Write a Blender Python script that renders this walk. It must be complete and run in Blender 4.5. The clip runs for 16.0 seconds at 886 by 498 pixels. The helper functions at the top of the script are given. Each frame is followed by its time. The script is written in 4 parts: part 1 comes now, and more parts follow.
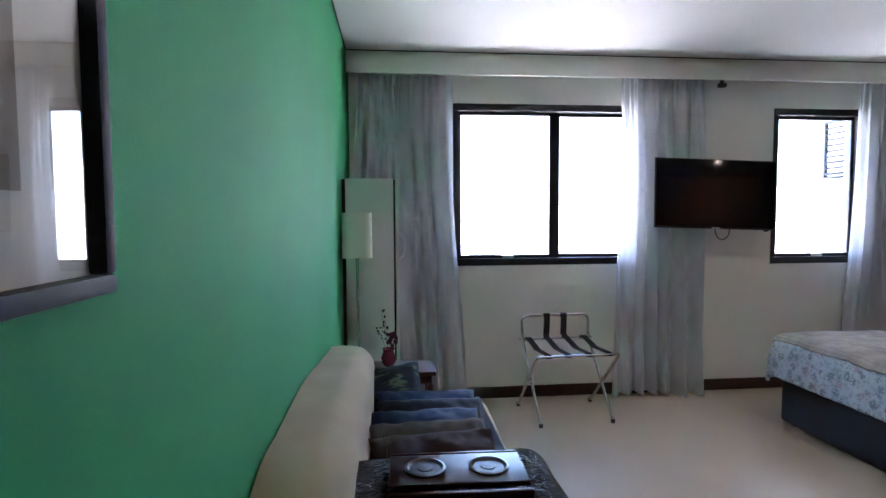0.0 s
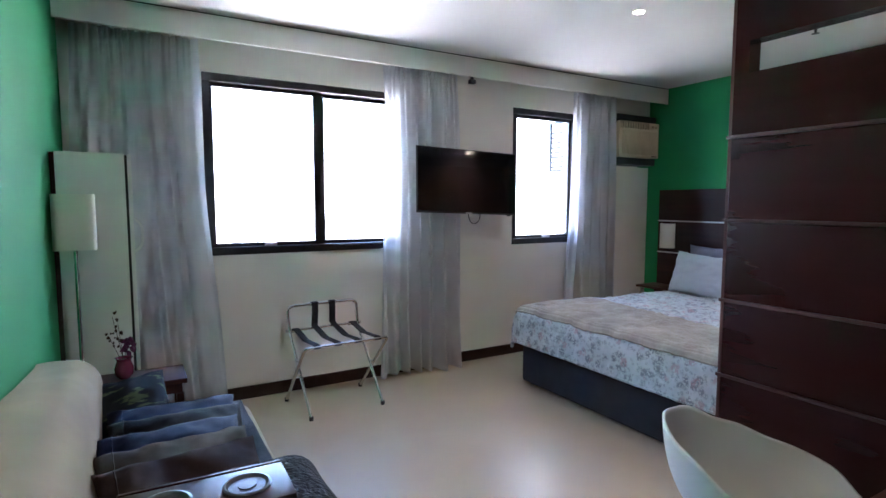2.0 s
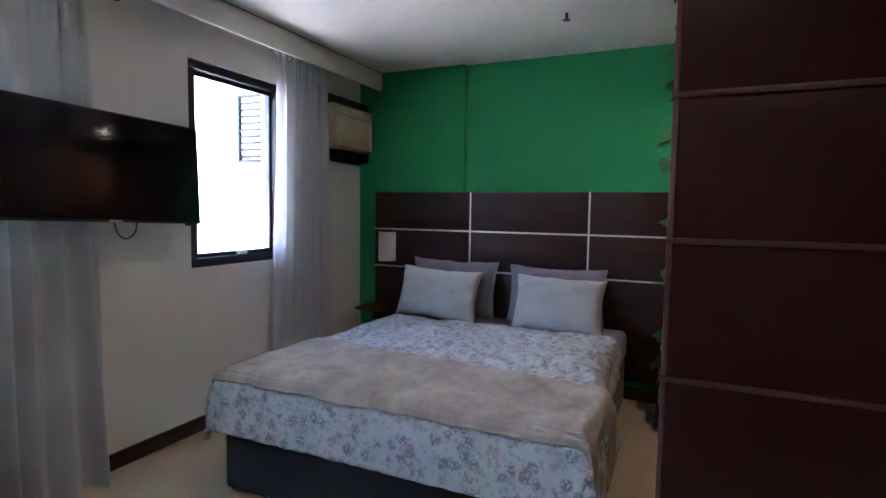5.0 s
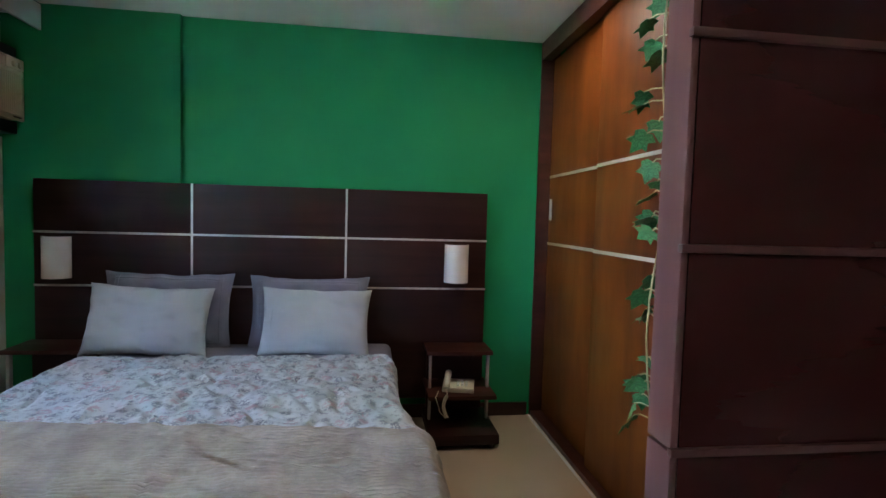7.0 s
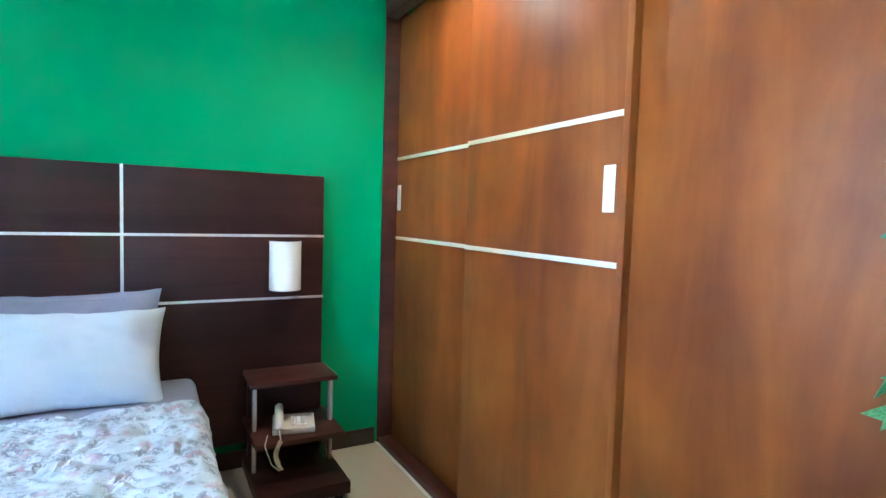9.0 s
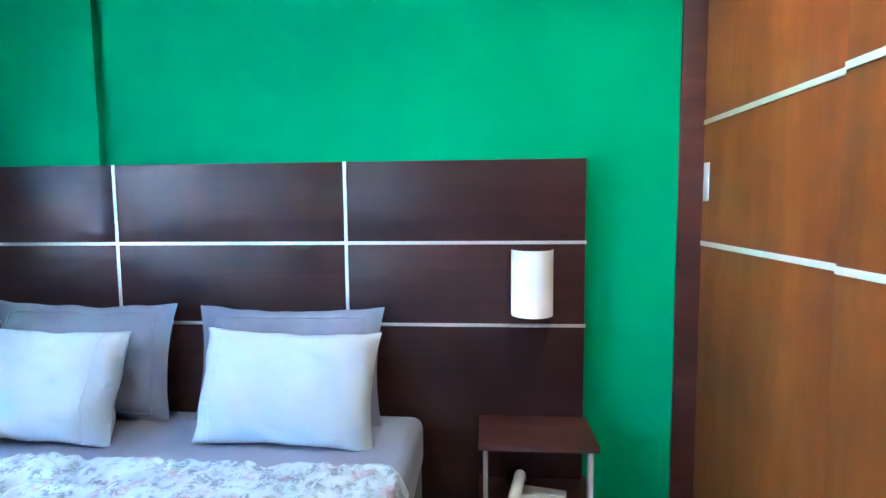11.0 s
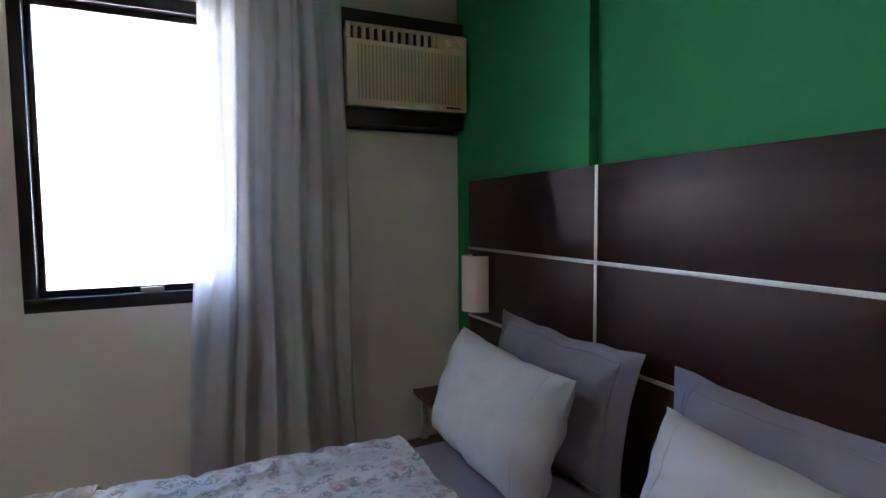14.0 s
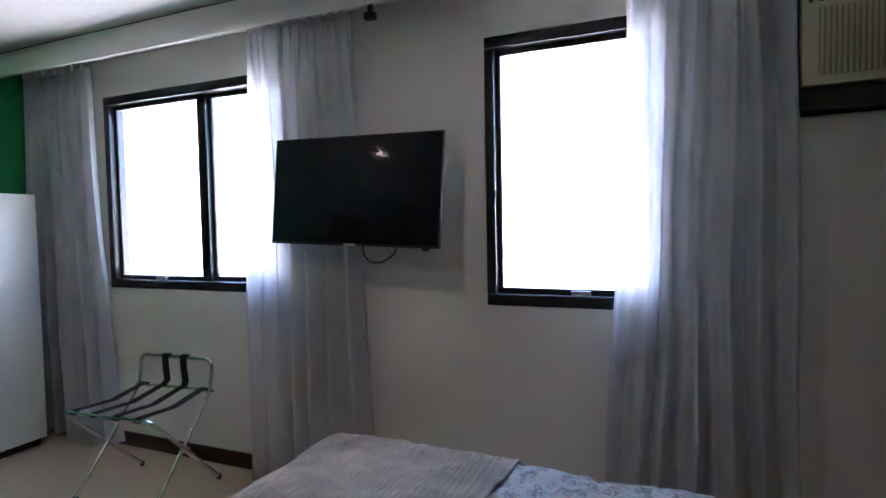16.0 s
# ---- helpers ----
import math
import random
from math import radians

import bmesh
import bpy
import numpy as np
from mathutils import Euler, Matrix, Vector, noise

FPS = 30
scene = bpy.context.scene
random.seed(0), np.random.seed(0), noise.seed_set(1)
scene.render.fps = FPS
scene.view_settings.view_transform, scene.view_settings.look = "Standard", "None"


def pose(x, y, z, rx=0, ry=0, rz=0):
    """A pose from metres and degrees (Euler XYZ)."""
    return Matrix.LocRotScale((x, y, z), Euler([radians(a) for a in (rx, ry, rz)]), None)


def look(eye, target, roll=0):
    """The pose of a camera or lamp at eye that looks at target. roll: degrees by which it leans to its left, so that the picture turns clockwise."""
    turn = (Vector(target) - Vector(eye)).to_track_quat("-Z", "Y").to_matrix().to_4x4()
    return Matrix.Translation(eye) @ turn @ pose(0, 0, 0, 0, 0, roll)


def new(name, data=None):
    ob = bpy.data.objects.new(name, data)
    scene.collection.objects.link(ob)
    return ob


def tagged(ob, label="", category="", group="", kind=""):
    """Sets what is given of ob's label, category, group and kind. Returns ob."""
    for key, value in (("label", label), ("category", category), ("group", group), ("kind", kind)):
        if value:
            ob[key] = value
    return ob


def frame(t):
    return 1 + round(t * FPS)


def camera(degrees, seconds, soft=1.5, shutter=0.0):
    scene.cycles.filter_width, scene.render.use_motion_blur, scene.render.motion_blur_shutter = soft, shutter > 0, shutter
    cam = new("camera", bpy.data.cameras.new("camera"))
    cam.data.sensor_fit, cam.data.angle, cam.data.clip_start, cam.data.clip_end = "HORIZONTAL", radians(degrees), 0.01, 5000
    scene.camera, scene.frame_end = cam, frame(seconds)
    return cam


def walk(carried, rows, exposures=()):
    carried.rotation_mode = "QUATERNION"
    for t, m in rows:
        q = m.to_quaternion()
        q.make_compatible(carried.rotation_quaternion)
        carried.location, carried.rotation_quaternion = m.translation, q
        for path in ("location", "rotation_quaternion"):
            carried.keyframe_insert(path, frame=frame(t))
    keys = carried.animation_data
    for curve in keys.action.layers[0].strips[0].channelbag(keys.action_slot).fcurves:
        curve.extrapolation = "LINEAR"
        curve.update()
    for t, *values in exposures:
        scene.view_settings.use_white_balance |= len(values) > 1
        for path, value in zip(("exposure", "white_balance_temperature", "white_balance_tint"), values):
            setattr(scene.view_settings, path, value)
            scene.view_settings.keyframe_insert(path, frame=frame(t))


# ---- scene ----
cam = camera(79.4, 16.0)
PATH = [
    (0, (-4.517, -3.778, 1.315), (-4.329, -1.79, 1.198), -0.3),
    (0.5, (-4.563, -3.847, 1.32), (-4.085, -1.909, 1.194), 0.0),
    (1, (-4.568, -3.875, 1.313), (-3.835, -2.02, 1.172), 0.3),
    (1.5, (-4.547, -3.824, 1.303), (-3.665, -2.037, 1.142), 0.4),
    (2, (-4.475, -3.676, 1.306), (-3.48, -1.95, 1.136), 0.1),
    (2.5, (-4.384, -3.502, 1.308), (-3.158, -1.93, 1.162), 0.4),
    (3, (-4.32, -3.285, 1.306), (-2.897, -1.887, 1.17), 0.7),
    (3.2, (-4.295, -3.19, 1.311), (-2.817, -1.85, 1.176), 0.8),
    (5.3, (-3.741, -2.44, 1.299), (-1.88, -1.724, 1.148), 1.1),
    (5.5, (-3.7, -2.391, 1.291), (-1.81, -1.753, 1.137), 1.3),
    (6, (-3.531, -2.279, 1.285), (-1.582, -1.856, 1.132), 1.1),
    (6.5, (-3.393, -2.161, 1.272), (-1.4, -2.046, 1.146), 1.3),
    (7, (-3.292, -2.048, 1.279), (-1.314, -2.321, 1.164), 1.6),
    (7.5, (-3.21, -1.959, 1.276), (-1.314, -2.585, 1.155), 1.6),
    (8, (-3.059, -1.982, 1.275), (-1.273, -2.873, 1.143), 1.9),
    (8.2, (-2.98, -1.992, 1.269), (-1.242, -2.975, 1.147), 1.8),
    (10.3, (-2.149, -2.196, 1.256), (-0.225, -2.73, 1.146), 0.6),
    (10.5, (-2.089, -2.297, 1.284), (-0.118, -2.608, 1.147), 0.5),
    (11, (-1.936, -2.411, 1.284), (0.051, -2.261, 1.115), -0.5),
    (11.5, (-1.746, -2.468, 1.301), (0.174, -1.943, 1.108), -0.8),
    (12, (-1.591, -2.486, 1.303), (0.201, -1.619, 1.106), -0.8),
    (12.5, (-1.418, -2.521, 1.288), (0.181, -1.333, 1.107), -0.5),
    (13, (-1.294, -2.518, 1.298), (0.059, -1.058, 1.109), -0.5),
    (13.5, (-1.206, -2.428, 1.296), (-0.077, -0.787, 1.118), -0.9),
    (14, (-1.104, -2.307, 1.296), (-0.275, -0.492, 1.164), -0.5),
    (14.5, (-1.08, -2.243, 1.286), (-0.597, -0.304, 1.206), -0.3),
    (15, (-1.023, -2.24, 1.298), (-0.975, -0.242, 1.218), -0.8),
    (15.5, (-0.983, -2.236, 1.307), (-1.35, -0.271, 1.225), -1.0),
    (16, (-0.961, -2.242, 1.309), (-1.721, -0.395, 1.221), -1.1),
]
EXPOSURES = [(0, 5.1, 5950, 22), (1.5, 5.3, 5950, 20), (2.3, 5.47, 5950, 20), (3, 4.95, 5950, 19), (5.3, 5.08, 6000, 23), (6, 5.9, 5900, 18), (6.5, 5.65, 5850, 14), (7, 5.2, 5950, 13),
             (7.5, 6.5, 5500, 9), (8, 6.75, 5200, 6), (10.3, 6.85, 4950, 3), (11, 7.05, 4700, 5), (11.5, 7.0, 4850, 11), (12, 6.85, 5400, 14), (12.5, 6.35, 6050, 18), (13, 4.65, 6500, 21),
             (13.5, 4.4, 6500, 21), (14.5, 5.42, 6200, 19), (15, 5.17, 6200, 21), (15.5, 4.75, 6050, 23), (16, 4.7, 5950, 22)]
walk(cam, [(t, look(eye, target, roll)) for t, eye, target, roll in PATH], EXPOSURES)


# ---- world, sun, lamps ----
world = bpy.data.worlds.new("sky")
scene.world = world
world.use_nodes = True
wn = world.node_tree
sky = wn.nodes.new("ShaderNodeTexSky")
sky.sky_type, sky.sun_disc = "NISHITA", False
sky.sun_elevation, sky.sun_rotation = radians(52), radians(200)
wn.nodes["Background"].inputs["Strength"].default_value = 0.15
wn.links.new(sky.outputs[0], wn.nodes["Background"].inputs["Color"])
sun = new("sun", bpy.data.lights.new("sun", "SUN"))
sun.data.energy, sun.data.angle, sun.data.color = 4.0, radians(0.5), (1.0, 0.95, 0.88)
sun.matrix_world = look((-1.0, -8.0, 12.0), (-2.2, 0.0, 0.6))

CEIL = 2.41
DOWN = 0.35
LEFT, RIGHT, BACK = -4.81, 0.065, -5.3


# ---- materials ----
def nodes_of(name):
    m = bpy.data.materials.new(name)
    m.use_nodes = True
    nt = m.node_tree
    return m, nt, nt.nodes["Principled BSDF"]


def node(nt, kind, **values):
    n = nt.nodes.new(kind)
    for key, value in values.items():
        n.inputs[key].default_value = value
    return n


def ramp(nt, fac, stops):
    r = nt.nodes.new("ShaderNodeValToRGB")
    while len(r.color_ramp.elements) < len(stops):
        r.color_ramp.elements.new(0.5)
    for e, (at, col) in zip(r.color_ramp.elements, stops):
        e.position, e.color = at, (*col, 1)
    nt.links.new(fac, r.inputs[0])
    return r.outputs[0]


def noise_at(nt, scale, stretch=(1, 1, 1), detail=4.0, rough=0.55, turn=(0, 0, 0), distort=0.0):
    tc = nt.nodes.new("ShaderNodeTexCoord")
    mp = nt.nodes.new("ShaderNodeMapping")
    mp.inputs["Scale"].default_value = stretch
    mp.inputs["Rotation"].default_value = turn
    mp.inputs["Location"].default_value = (3.17, 1.71, 0.537)
    nt.links.new(tc.outputs["Object"], mp.inputs[0])
    n = node(nt, "ShaderNodeTexNoise", Scale=scale, Detail=detail, Roughness=rough, Distortion=distort)
    nt.links.new(mp.outputs[0], n.inputs["Vector"])
    return n.outputs["Fac"]


def surface(name, a, b, scale=3.0, rough=0.5, spread=0.1, bump=0.1, grain=120.0, stretch=(1, 1, 1),
            metal=0.0, sheen=0.0, coat=0.0, depth=0.002, contrast=(0.3, 0.7)):
    """A mottled surface: colours a and b at one scale, grain and roughness at a finer one."""
    m, nt, bsdf = nodes_of(name)
    big = noise_at(nt, scale, stretch)
    nt.links.new(ramp(nt, big, [(contrast[0], a), (contrast[1], b)]), bsdf.inputs["Base Color"])
    fine = noise_at(nt, grain, stretch, detail=3.0)
    mr = node(nt, "ShaderNodeMapRange")
    mr.inputs["To Min"].default_value, mr.inputs["To Max"].default_value = rough - spread, rough + spread
    nt.links.new(noise_at(nt, scale * 4, stretch), mr.inputs["Value"])
    nt.links.new(mr.outputs[0], bsdf.inputs["Roughness"])
    if bump:
        bp = node(nt, "ShaderNodeBump", Strength=bump, Distance=depth)
        nt.links.new(fine, bp.inputs["Height"])
        nt.links.new(bp.outputs[0], bsdf.inputs["Normal"])
    bsdf.inputs["Metallic"].default_value = metal
    bsdf.inputs["Sheen Weight"].default_value = sheen
    bsdf.inputs["Coat Weight"].default_value = coat
    bsdf.inputs["Coat Roughness"].default_value = 0.12
    return m


def wood(name, dark, mid, light, along=(1, 1, 1), scale=9.0, rough=0.35, coat=0.15, spread=0.08, spec=0.4, broad=2.2, relief=0.08):
    """Veneer whose grain runs along the axis with the small stretch value."""
    m, nt, bsdf = nodes_of(name)
    big = noise_at(nt, scale, along, detail=6.0, rough=0.6, distort=0.6)
    blot = noise_at(nt, broad, (1, 1, 1) if broad < 2.5 else along, detail=3.0)
    mix = node(nt, "ShaderNodeMath")
    mix.operation = "MULTIPLY_ADD"
    mix.inputs[1].default_value = 0.45
    nt.links.new(blot, mix.inputs[0])
    sc = node(nt, "ShaderNodeMath")
    sc.operation = "MULTIPLY"
    sc.inputs[1].default_value = 0.6
    nt.links.new(big, sc.inputs[0])
    nt.links.new(sc.outputs[0], mix.inputs[2])
    nt.links.new(ramp(nt, mix.outputs[0], [(0.36, dark), (0.52, mid), (0.68, light)]), bsdf.inputs["Base Color"])
    mr = node(nt, "ShaderNodeMapRange")
    mr.inputs["To Min"].default_value, mr.inputs["To Max"].default_value = rough - spread, rough + spread
    nt.links.new(noise_at(nt, 30, along), mr.inputs["Value"])
    nt.links.new(mr.outputs[0], bsdf.inputs["Roughness"])
    bp = node(nt, "ShaderNodeBump", Strength=relief, Distance=0.001)
    nt.links.new(noise_at(nt, scale * 8, along, detail=3), bp.inputs["Height"])
    nt.links.new(bp.outputs[0], bsdf.inputs["Normal"])
    bsdf.inputs["Coat Weight"].default_value = coat
    bsdf.inputs["Coat Roughness"].default_value = 0.2
    bsdf.inputs["Specular IOR Level"].default_value = spec
    return m


M_WALL = surface("white_wall", (0.74, 0.72, 0.67), (0.8, 0.78, 0.73), 1.2, 0.7, 0.08, 0.25, 160)
M_GREEN = surface("green_paint", (0.01, 0.26, 0.085), (0.016, 0.32, 0.11), 1.4, 0.78, 0.06, 0.3, 170)
M_CEIL = surface("ceiling_paint", (0.68, 0.67, 0.64), (0.74, 0.73, 0.7), 0.9, 0.75, 0.05, 0.12, 140)
M_FLOOR = surface("polished_screed", (0.45, 0.365, 0.262), (0.57, 0.472, 0.35), 1.3, 0.38, 0.07, 0.04, 40, contrast=(0.25, 0.75))
M_BASE = wood("dark_skirting", (0.02, 0.008, 0.006), (0.035, 0.013, 0.01), (0.05, 0.02, 0.015), (0.2, 0.2, 2))
M_WENGE = wood("wenge_veneer", (0.02, 0.007, 0.006), (0.033, 0.011, 0.009), (0.05, 0.016, 0.012), (1, 0.06, 1), 14, 0.4, 0.0, 0.03, 0.3, relief=0.03)
M_MAHOG = wood("mahogany_veneer", (0.0185, 0.0033, 0.0024), (0.0215, 0.0039, 0.0029), (0.025, 0.0047, 0.0035), (1, 0.06, 1), 12, 0.26, 0.0, 0.015, 0.28, relief=0.015)
M_BEAD = wood("mahogany_bead", (0.035, 0.011, 0.008), (0.05, 0.016, 0.012), (0.065, 0.022, 0.016), (1, 0.06, 1), 12, 0.4, 0.0)
M_EDGE = wood("mahogany_edging", (0.066, 0.023, 0.02), (0.092, 0.033, 0.028), (0.118, 0.044, 0.037), (1, 1, 0.06), 12, 0.42, 0.0)
M_CHERRY = wood("cherry_veneer", (0.085, 0.018, 0.003), (0.17, 0.042, 0.005), (0.26, 0.078, 0.01), (1, 1, 0.18), 4, 0.45, 0.0, 0.06, 0.28, 2.0)
M_REDWOOD = wood("red_brown_wood", (0.035, 0.01, 0.007), (0.06, 0.017, 0.011), (0.09, 0.027, 0.018), (1, 0.08, 1), 12, 0.42, 0.05)
M_ALU = surface("brushed_aluminium", (0.62, 0.61, 0.6), (0.7, 0.69, 0.68), 8, 0.45, 0.06, 0.05, 300, (1, 0.05, 1), metal=0.55)
M_SATIN = surface("satin_steel", (0.74, 0.74, 0.73), (0.8, 0.8, 0.79), 8, 0.3, 0.06, 0.0, metal=0.2)
M_CHROME = surface("chrome", (0.72, 0.72, 0.73), (0.8, 0.8, 0.81), 8, 0.14, 0.05, 0.0, metal=1.0)
M_BLACKMETAL = surface("black_aluminium", (0.012, 0.013, 0.016), (0.02, 0.021, 0.025), 6, 0.42, 0.06, 0.05, 200)
M_STRAP = surface("black_webbing", (0.008, 0.009, 0.012), (0.02, 0.02, 0.026), 40, 0.8, 0.08, 0.5, 500)
M_BLACKGLASS = surface("tv_screen", (0.004, 0.005, 0.008), (0.006, 0.007, 0.011), 2, 0.07, 0.015, 0.0)
M_BLACKGLASS.node_tree.nodes["Principled BSDF"].inputs["Specular IOR Level"].default_value = 0.3
M_PLASTIC = surface("black_plastic", (0.01, 0.01, 0.012), (0.018, 0.018, 0.02), 9, 0.4, 0.08, 0.1, 300)
M_CREAM = surface("cream_plastic", (0.6, 0.52, 0.34), (0.68, 0.6, 0.42), 5, 0.45, 0.06, 0.05, 200)
M_IVORY = surface("ivory_plastic", (0.66, 0.6, 0.47), (0.72, 0.67, 0.55), 6, 0.38, 0.05, 0.03, 200)
M_WHITEPL = surface("white_plastic", (0.7, 0.71, 0.69), (0.76, 0.77, 0.75), 4, 0.36, 0.06, 0.02, 150)
M_LAMINATE = surface("white_laminate", (0.7, 0.72, 0.68), (0.76, 0.78, 0.74), 2, 0.35, 0.06, 0.03, 150)
M_SHADE = surface("frosted_shade", (0.78, 0.75, 0.68), (0.84, 0.81, 0.75), 5, 0.5, 0.06, 0.05, 200)
M_BEIGE = surface("beige_velour", (0.37, 0.3, 0.2), (0.46, 0.385, 0.265), 5, 0.9, 0.05, 0.6, 350, sheen=0.15, depth=0.003)
M_NAVYQUILT = surface("navy_quilt", (0.014, 0.019, 0.036), (0.03, 0.037, 0.06), 14, 0.9, 0.05, 0.8, 120, sheen=0.1, depth=0.004)
M_BLACKQUILT = surface("charcoal_quilt", (0.007, 0.008, 0.012), (0.02, 0.021, 0.028), 30, 0.92, 0.05, 1.0, 70, sheen=0.1, depth=0.012)
M_BEDBASE = surface("dark_bed_fabric", (0.008, 0.009, 0.014), (0.016, 0.017, 0.024), 10, 0.85, 0.06, 0.5, 400, sheen=0.15)
M_GREYLINEN = surface("grey_cotton", (0.2, 0.205, 0.27), (0.25, 0.255, 0.325), 6, 0.85, 0.05, 0.35, 420, sheen=0.15)
M_WHITELINEN = surface("pale_cotton", (0.48, 0.525, 0.555), (0.52, 0.565, 0.595), 3, 0.85, 0.05, 0.35, 420, sheen=0.15)
M_LEAF = surface("ivy_leaf", (0.014, 0.08, 0.018), (0.09, 0.28, 0.1), 14, 0.5, 0.08, 0.3, 150)
M_STEM = surface("ivy_stem", (0.3, 0.26, 0.12), (0.38, 0.34, 0.18), 20, 0.6, 0.06, 0.2, 200)
M_STUCCO = surface("white_render", (0.72, 0.72, 0.7), (0.8, 0.8, 0.78), 1.0, 0.85, 0.05, 0.4, 60)
M_CITY = surface("city_render", (0.5, 0.48, 0.45), (0.68, 0.66, 0.63), 0.05, 0.85, 0.05, 0.1, 3)
M_TILE = surface("grey_facade_tile", (0.022, 0.02, 0.018), (0.036, 0.033, 0.03), 9, 0.5, 0.08, 0.2, 80)
M_TILE.node_tree.nodes["Principled BSDF"].inputs["Specular IOR Level"].default_value = 0.08


def mat_curtain():
    m, nt, bsdf = nodes_of("sheer_curtain")
    nt.links.new(ramp(nt, noise_at(nt, 4), [(0.3, (0.64, 0.65, 0.67)), (0.7, (0.7, 0.71, 0.73))]), bsdf.inputs["Base Color"])
    bsdf.inputs["Roughness"].default_value = 0.9
    tl = node(nt, "ShaderNodeBsdfTranslucent", Color=(0.72, 0.73, 0.77, 1))
    tr = node(nt, "ShaderNodeBsdfTransparent", Color=(0.95, 0.95, 0.97, 1))
    m1, m2 = node(nt, "ShaderNodeMixShader", Fac=0.46), node(nt, "ShaderNodeMixShader", Fac=0.03)
    nt.links.new(bsdf.outputs[0], m1.inputs[1])
    nt.links.new(tl.outputs[0], m1.inputs[2])
    nt.links.new(m1.outputs[0], m2.inputs[1])
    nt.links.new(tr.outputs[0], m2.inputs[2])
    nt.links.new(m2.outputs[0], nt.nodes["Material Output"].inputs[0])
    return m


def mat_glass(name="window_glass"):
    m, nt, bsdf = nodes_of(name)
    bsdf.inputs["Transmission Weight"].default_value = 1.0
    bsdf.inputs["Roughness"].default_value = 0.0
    bsdf.inputs["IOR"].default_value = 1.45
    bsdf.inputs["Base Color"].default_value = (0.98, 0.99, 0.99, 1)
    return m


def mat_floral():
    """Pale blue-white quilt print with pink blossoms and grey-green sprigs."""
    m, nt, bsdf = nodes_of("floral_print")
    tc = nt.nodes.new("ShaderNodeTexCoord")
    warp = node(nt, "ShaderNodeTexNoise", Scale=22.0, Detail=2.0)
    nt.links.new(tc.outputs["Object"], warp.inputs["Vector"])
    add = nt.nodes.new("ShaderNodeVectorMath")
    add.operation = "MULTIPLY_ADD"
    add.inputs[1].default_value = (0.035, 0.035, 0.035)
    nt.links.new(warp.outputs["Color"], add.inputs[0])
    nt.links.new(tc.outputs["Object"], add.inputs[2])

    def blobs(scale, lo, hi):
        v = node(nt, "ShaderNodeTexVoronoi", Scale=scale, Randomness=0.9)
        nt.links.new(add.outputs[0], v.inputs["Vector"])
        round_mask = ramp(nt, v.outputs["Distance"], [(lo, (1, 1, 1)), (hi, (0, 0, 0))])
        torn = ramp(nt, noise_at(nt, scale * 5.5, detail=1.0), [(0.42, (0, 0, 0)), (0.5, (1, 1, 1))])
        both = node(nt, "ShaderNodeMath")
        both.operation = "MULTIPLY"
        nt.links.new(round_mask, both.inputs[0])
        nt.links.new(torn, both.inputs[1])
        return both.outputs[0]

    base = ramp(nt, noise_at(nt, 9), [(0.3, (0.44, 0.51, 0.56)), (0.7, (0.56, 0.62, 0.66))])
    col = base
    for scale, lo, hi, tint, amount in ((38.0, 0.3, 0.46, (0.2, 0.26, 0.31), 0.62), (17.0, 0.3, 0.46, (0.2, 0.22, 0.28), 0.88),
                                        (11.0, 0.24, 0.38, (0.42, 0.24, 0.29), 0.58), (11.0, 0.05, 0.1, (0.46, 0.3, 0.35), 0.7)):
        mx = nt.nodes.new("ShaderNodeMix")
        mx.data_type = "RGBA"
        mul = node(nt, "ShaderNodeMath")
        mul.operation = "MULTIPLY"
        mul.inputs[1].default_value = amount
        nt.links.new(blobs(scale, lo, hi), mul.inputs[0])
        nt.links.new(mul.outputs[0], mx.inputs["Factor"])
        nt.links.new(col, mx.inputs["A"])
        mx.inputs["B"].default_value = (*tint, 1)
        col = mx.outputs["Result"]
    nt.links.new(col, bsdf.inputs["Base Color"])
    bsdf.inputs["Roughness"].default_value = 0.85
    bsdf.inputs["Sheen Weight"].default_value = 0.15
    bp = node(nt, "ShaderNodeBump", Strength=0.45, Distance=0.007)
    nt.links.new(noise_at(nt, 26, detail=4), bp.inputs["Height"])
    nt.links.new(bp.outputs[0], bsdf.inputs["Normal"])
    return m


def mat_throw():
    """Taupe plush throw with fine ribs across the bed."""
    m, nt, bsdf = nodes_of("taupe_plush")
    nt.links.new(ramp(nt, noise_at(nt, 4, (1, 1.4, 1), detail=6, rough=0.7), [(0.36, (0.27, 0.24, 0.21)), (0.5, (0.35, 0.32, 0.28)), (0.64, (0.45, 0.415, 0.37))]), bsdf.inputs["Base Color"])
    bsdf.inputs["Roughness"].default_value = 0.9
    bsdf.inputs["Sheen Weight"].default_value = 0.2
    bp = node(nt, "ShaderNodeBump", Strength=0.6, Distance=0.006)
    nt.links.new(noise_at(nt, 34, (3.2, 0.35, 1), detail=3), bp.inputs["Height"])
    nt.links.new(bp.outputs[0], bsdf.inputs["Normal"])
    return m


def mat_glow(name, col, strength):
    m, nt, bsdf = nodes_of(name)
    bsdf.inputs["Emission Color"].default_value = (*col, 1)
    bsdf.inputs["Emission Strength"].default_value = strength
    return m


M_CURTAIN, M_GLASS, M_FLORAL, M_THROW = mat_curtain(), mat_glass(), mat_floral(), mat_throw()
M_BULB = mat_glow("lamp_glow", (1.0, 0.85, 0.65), 8.0)


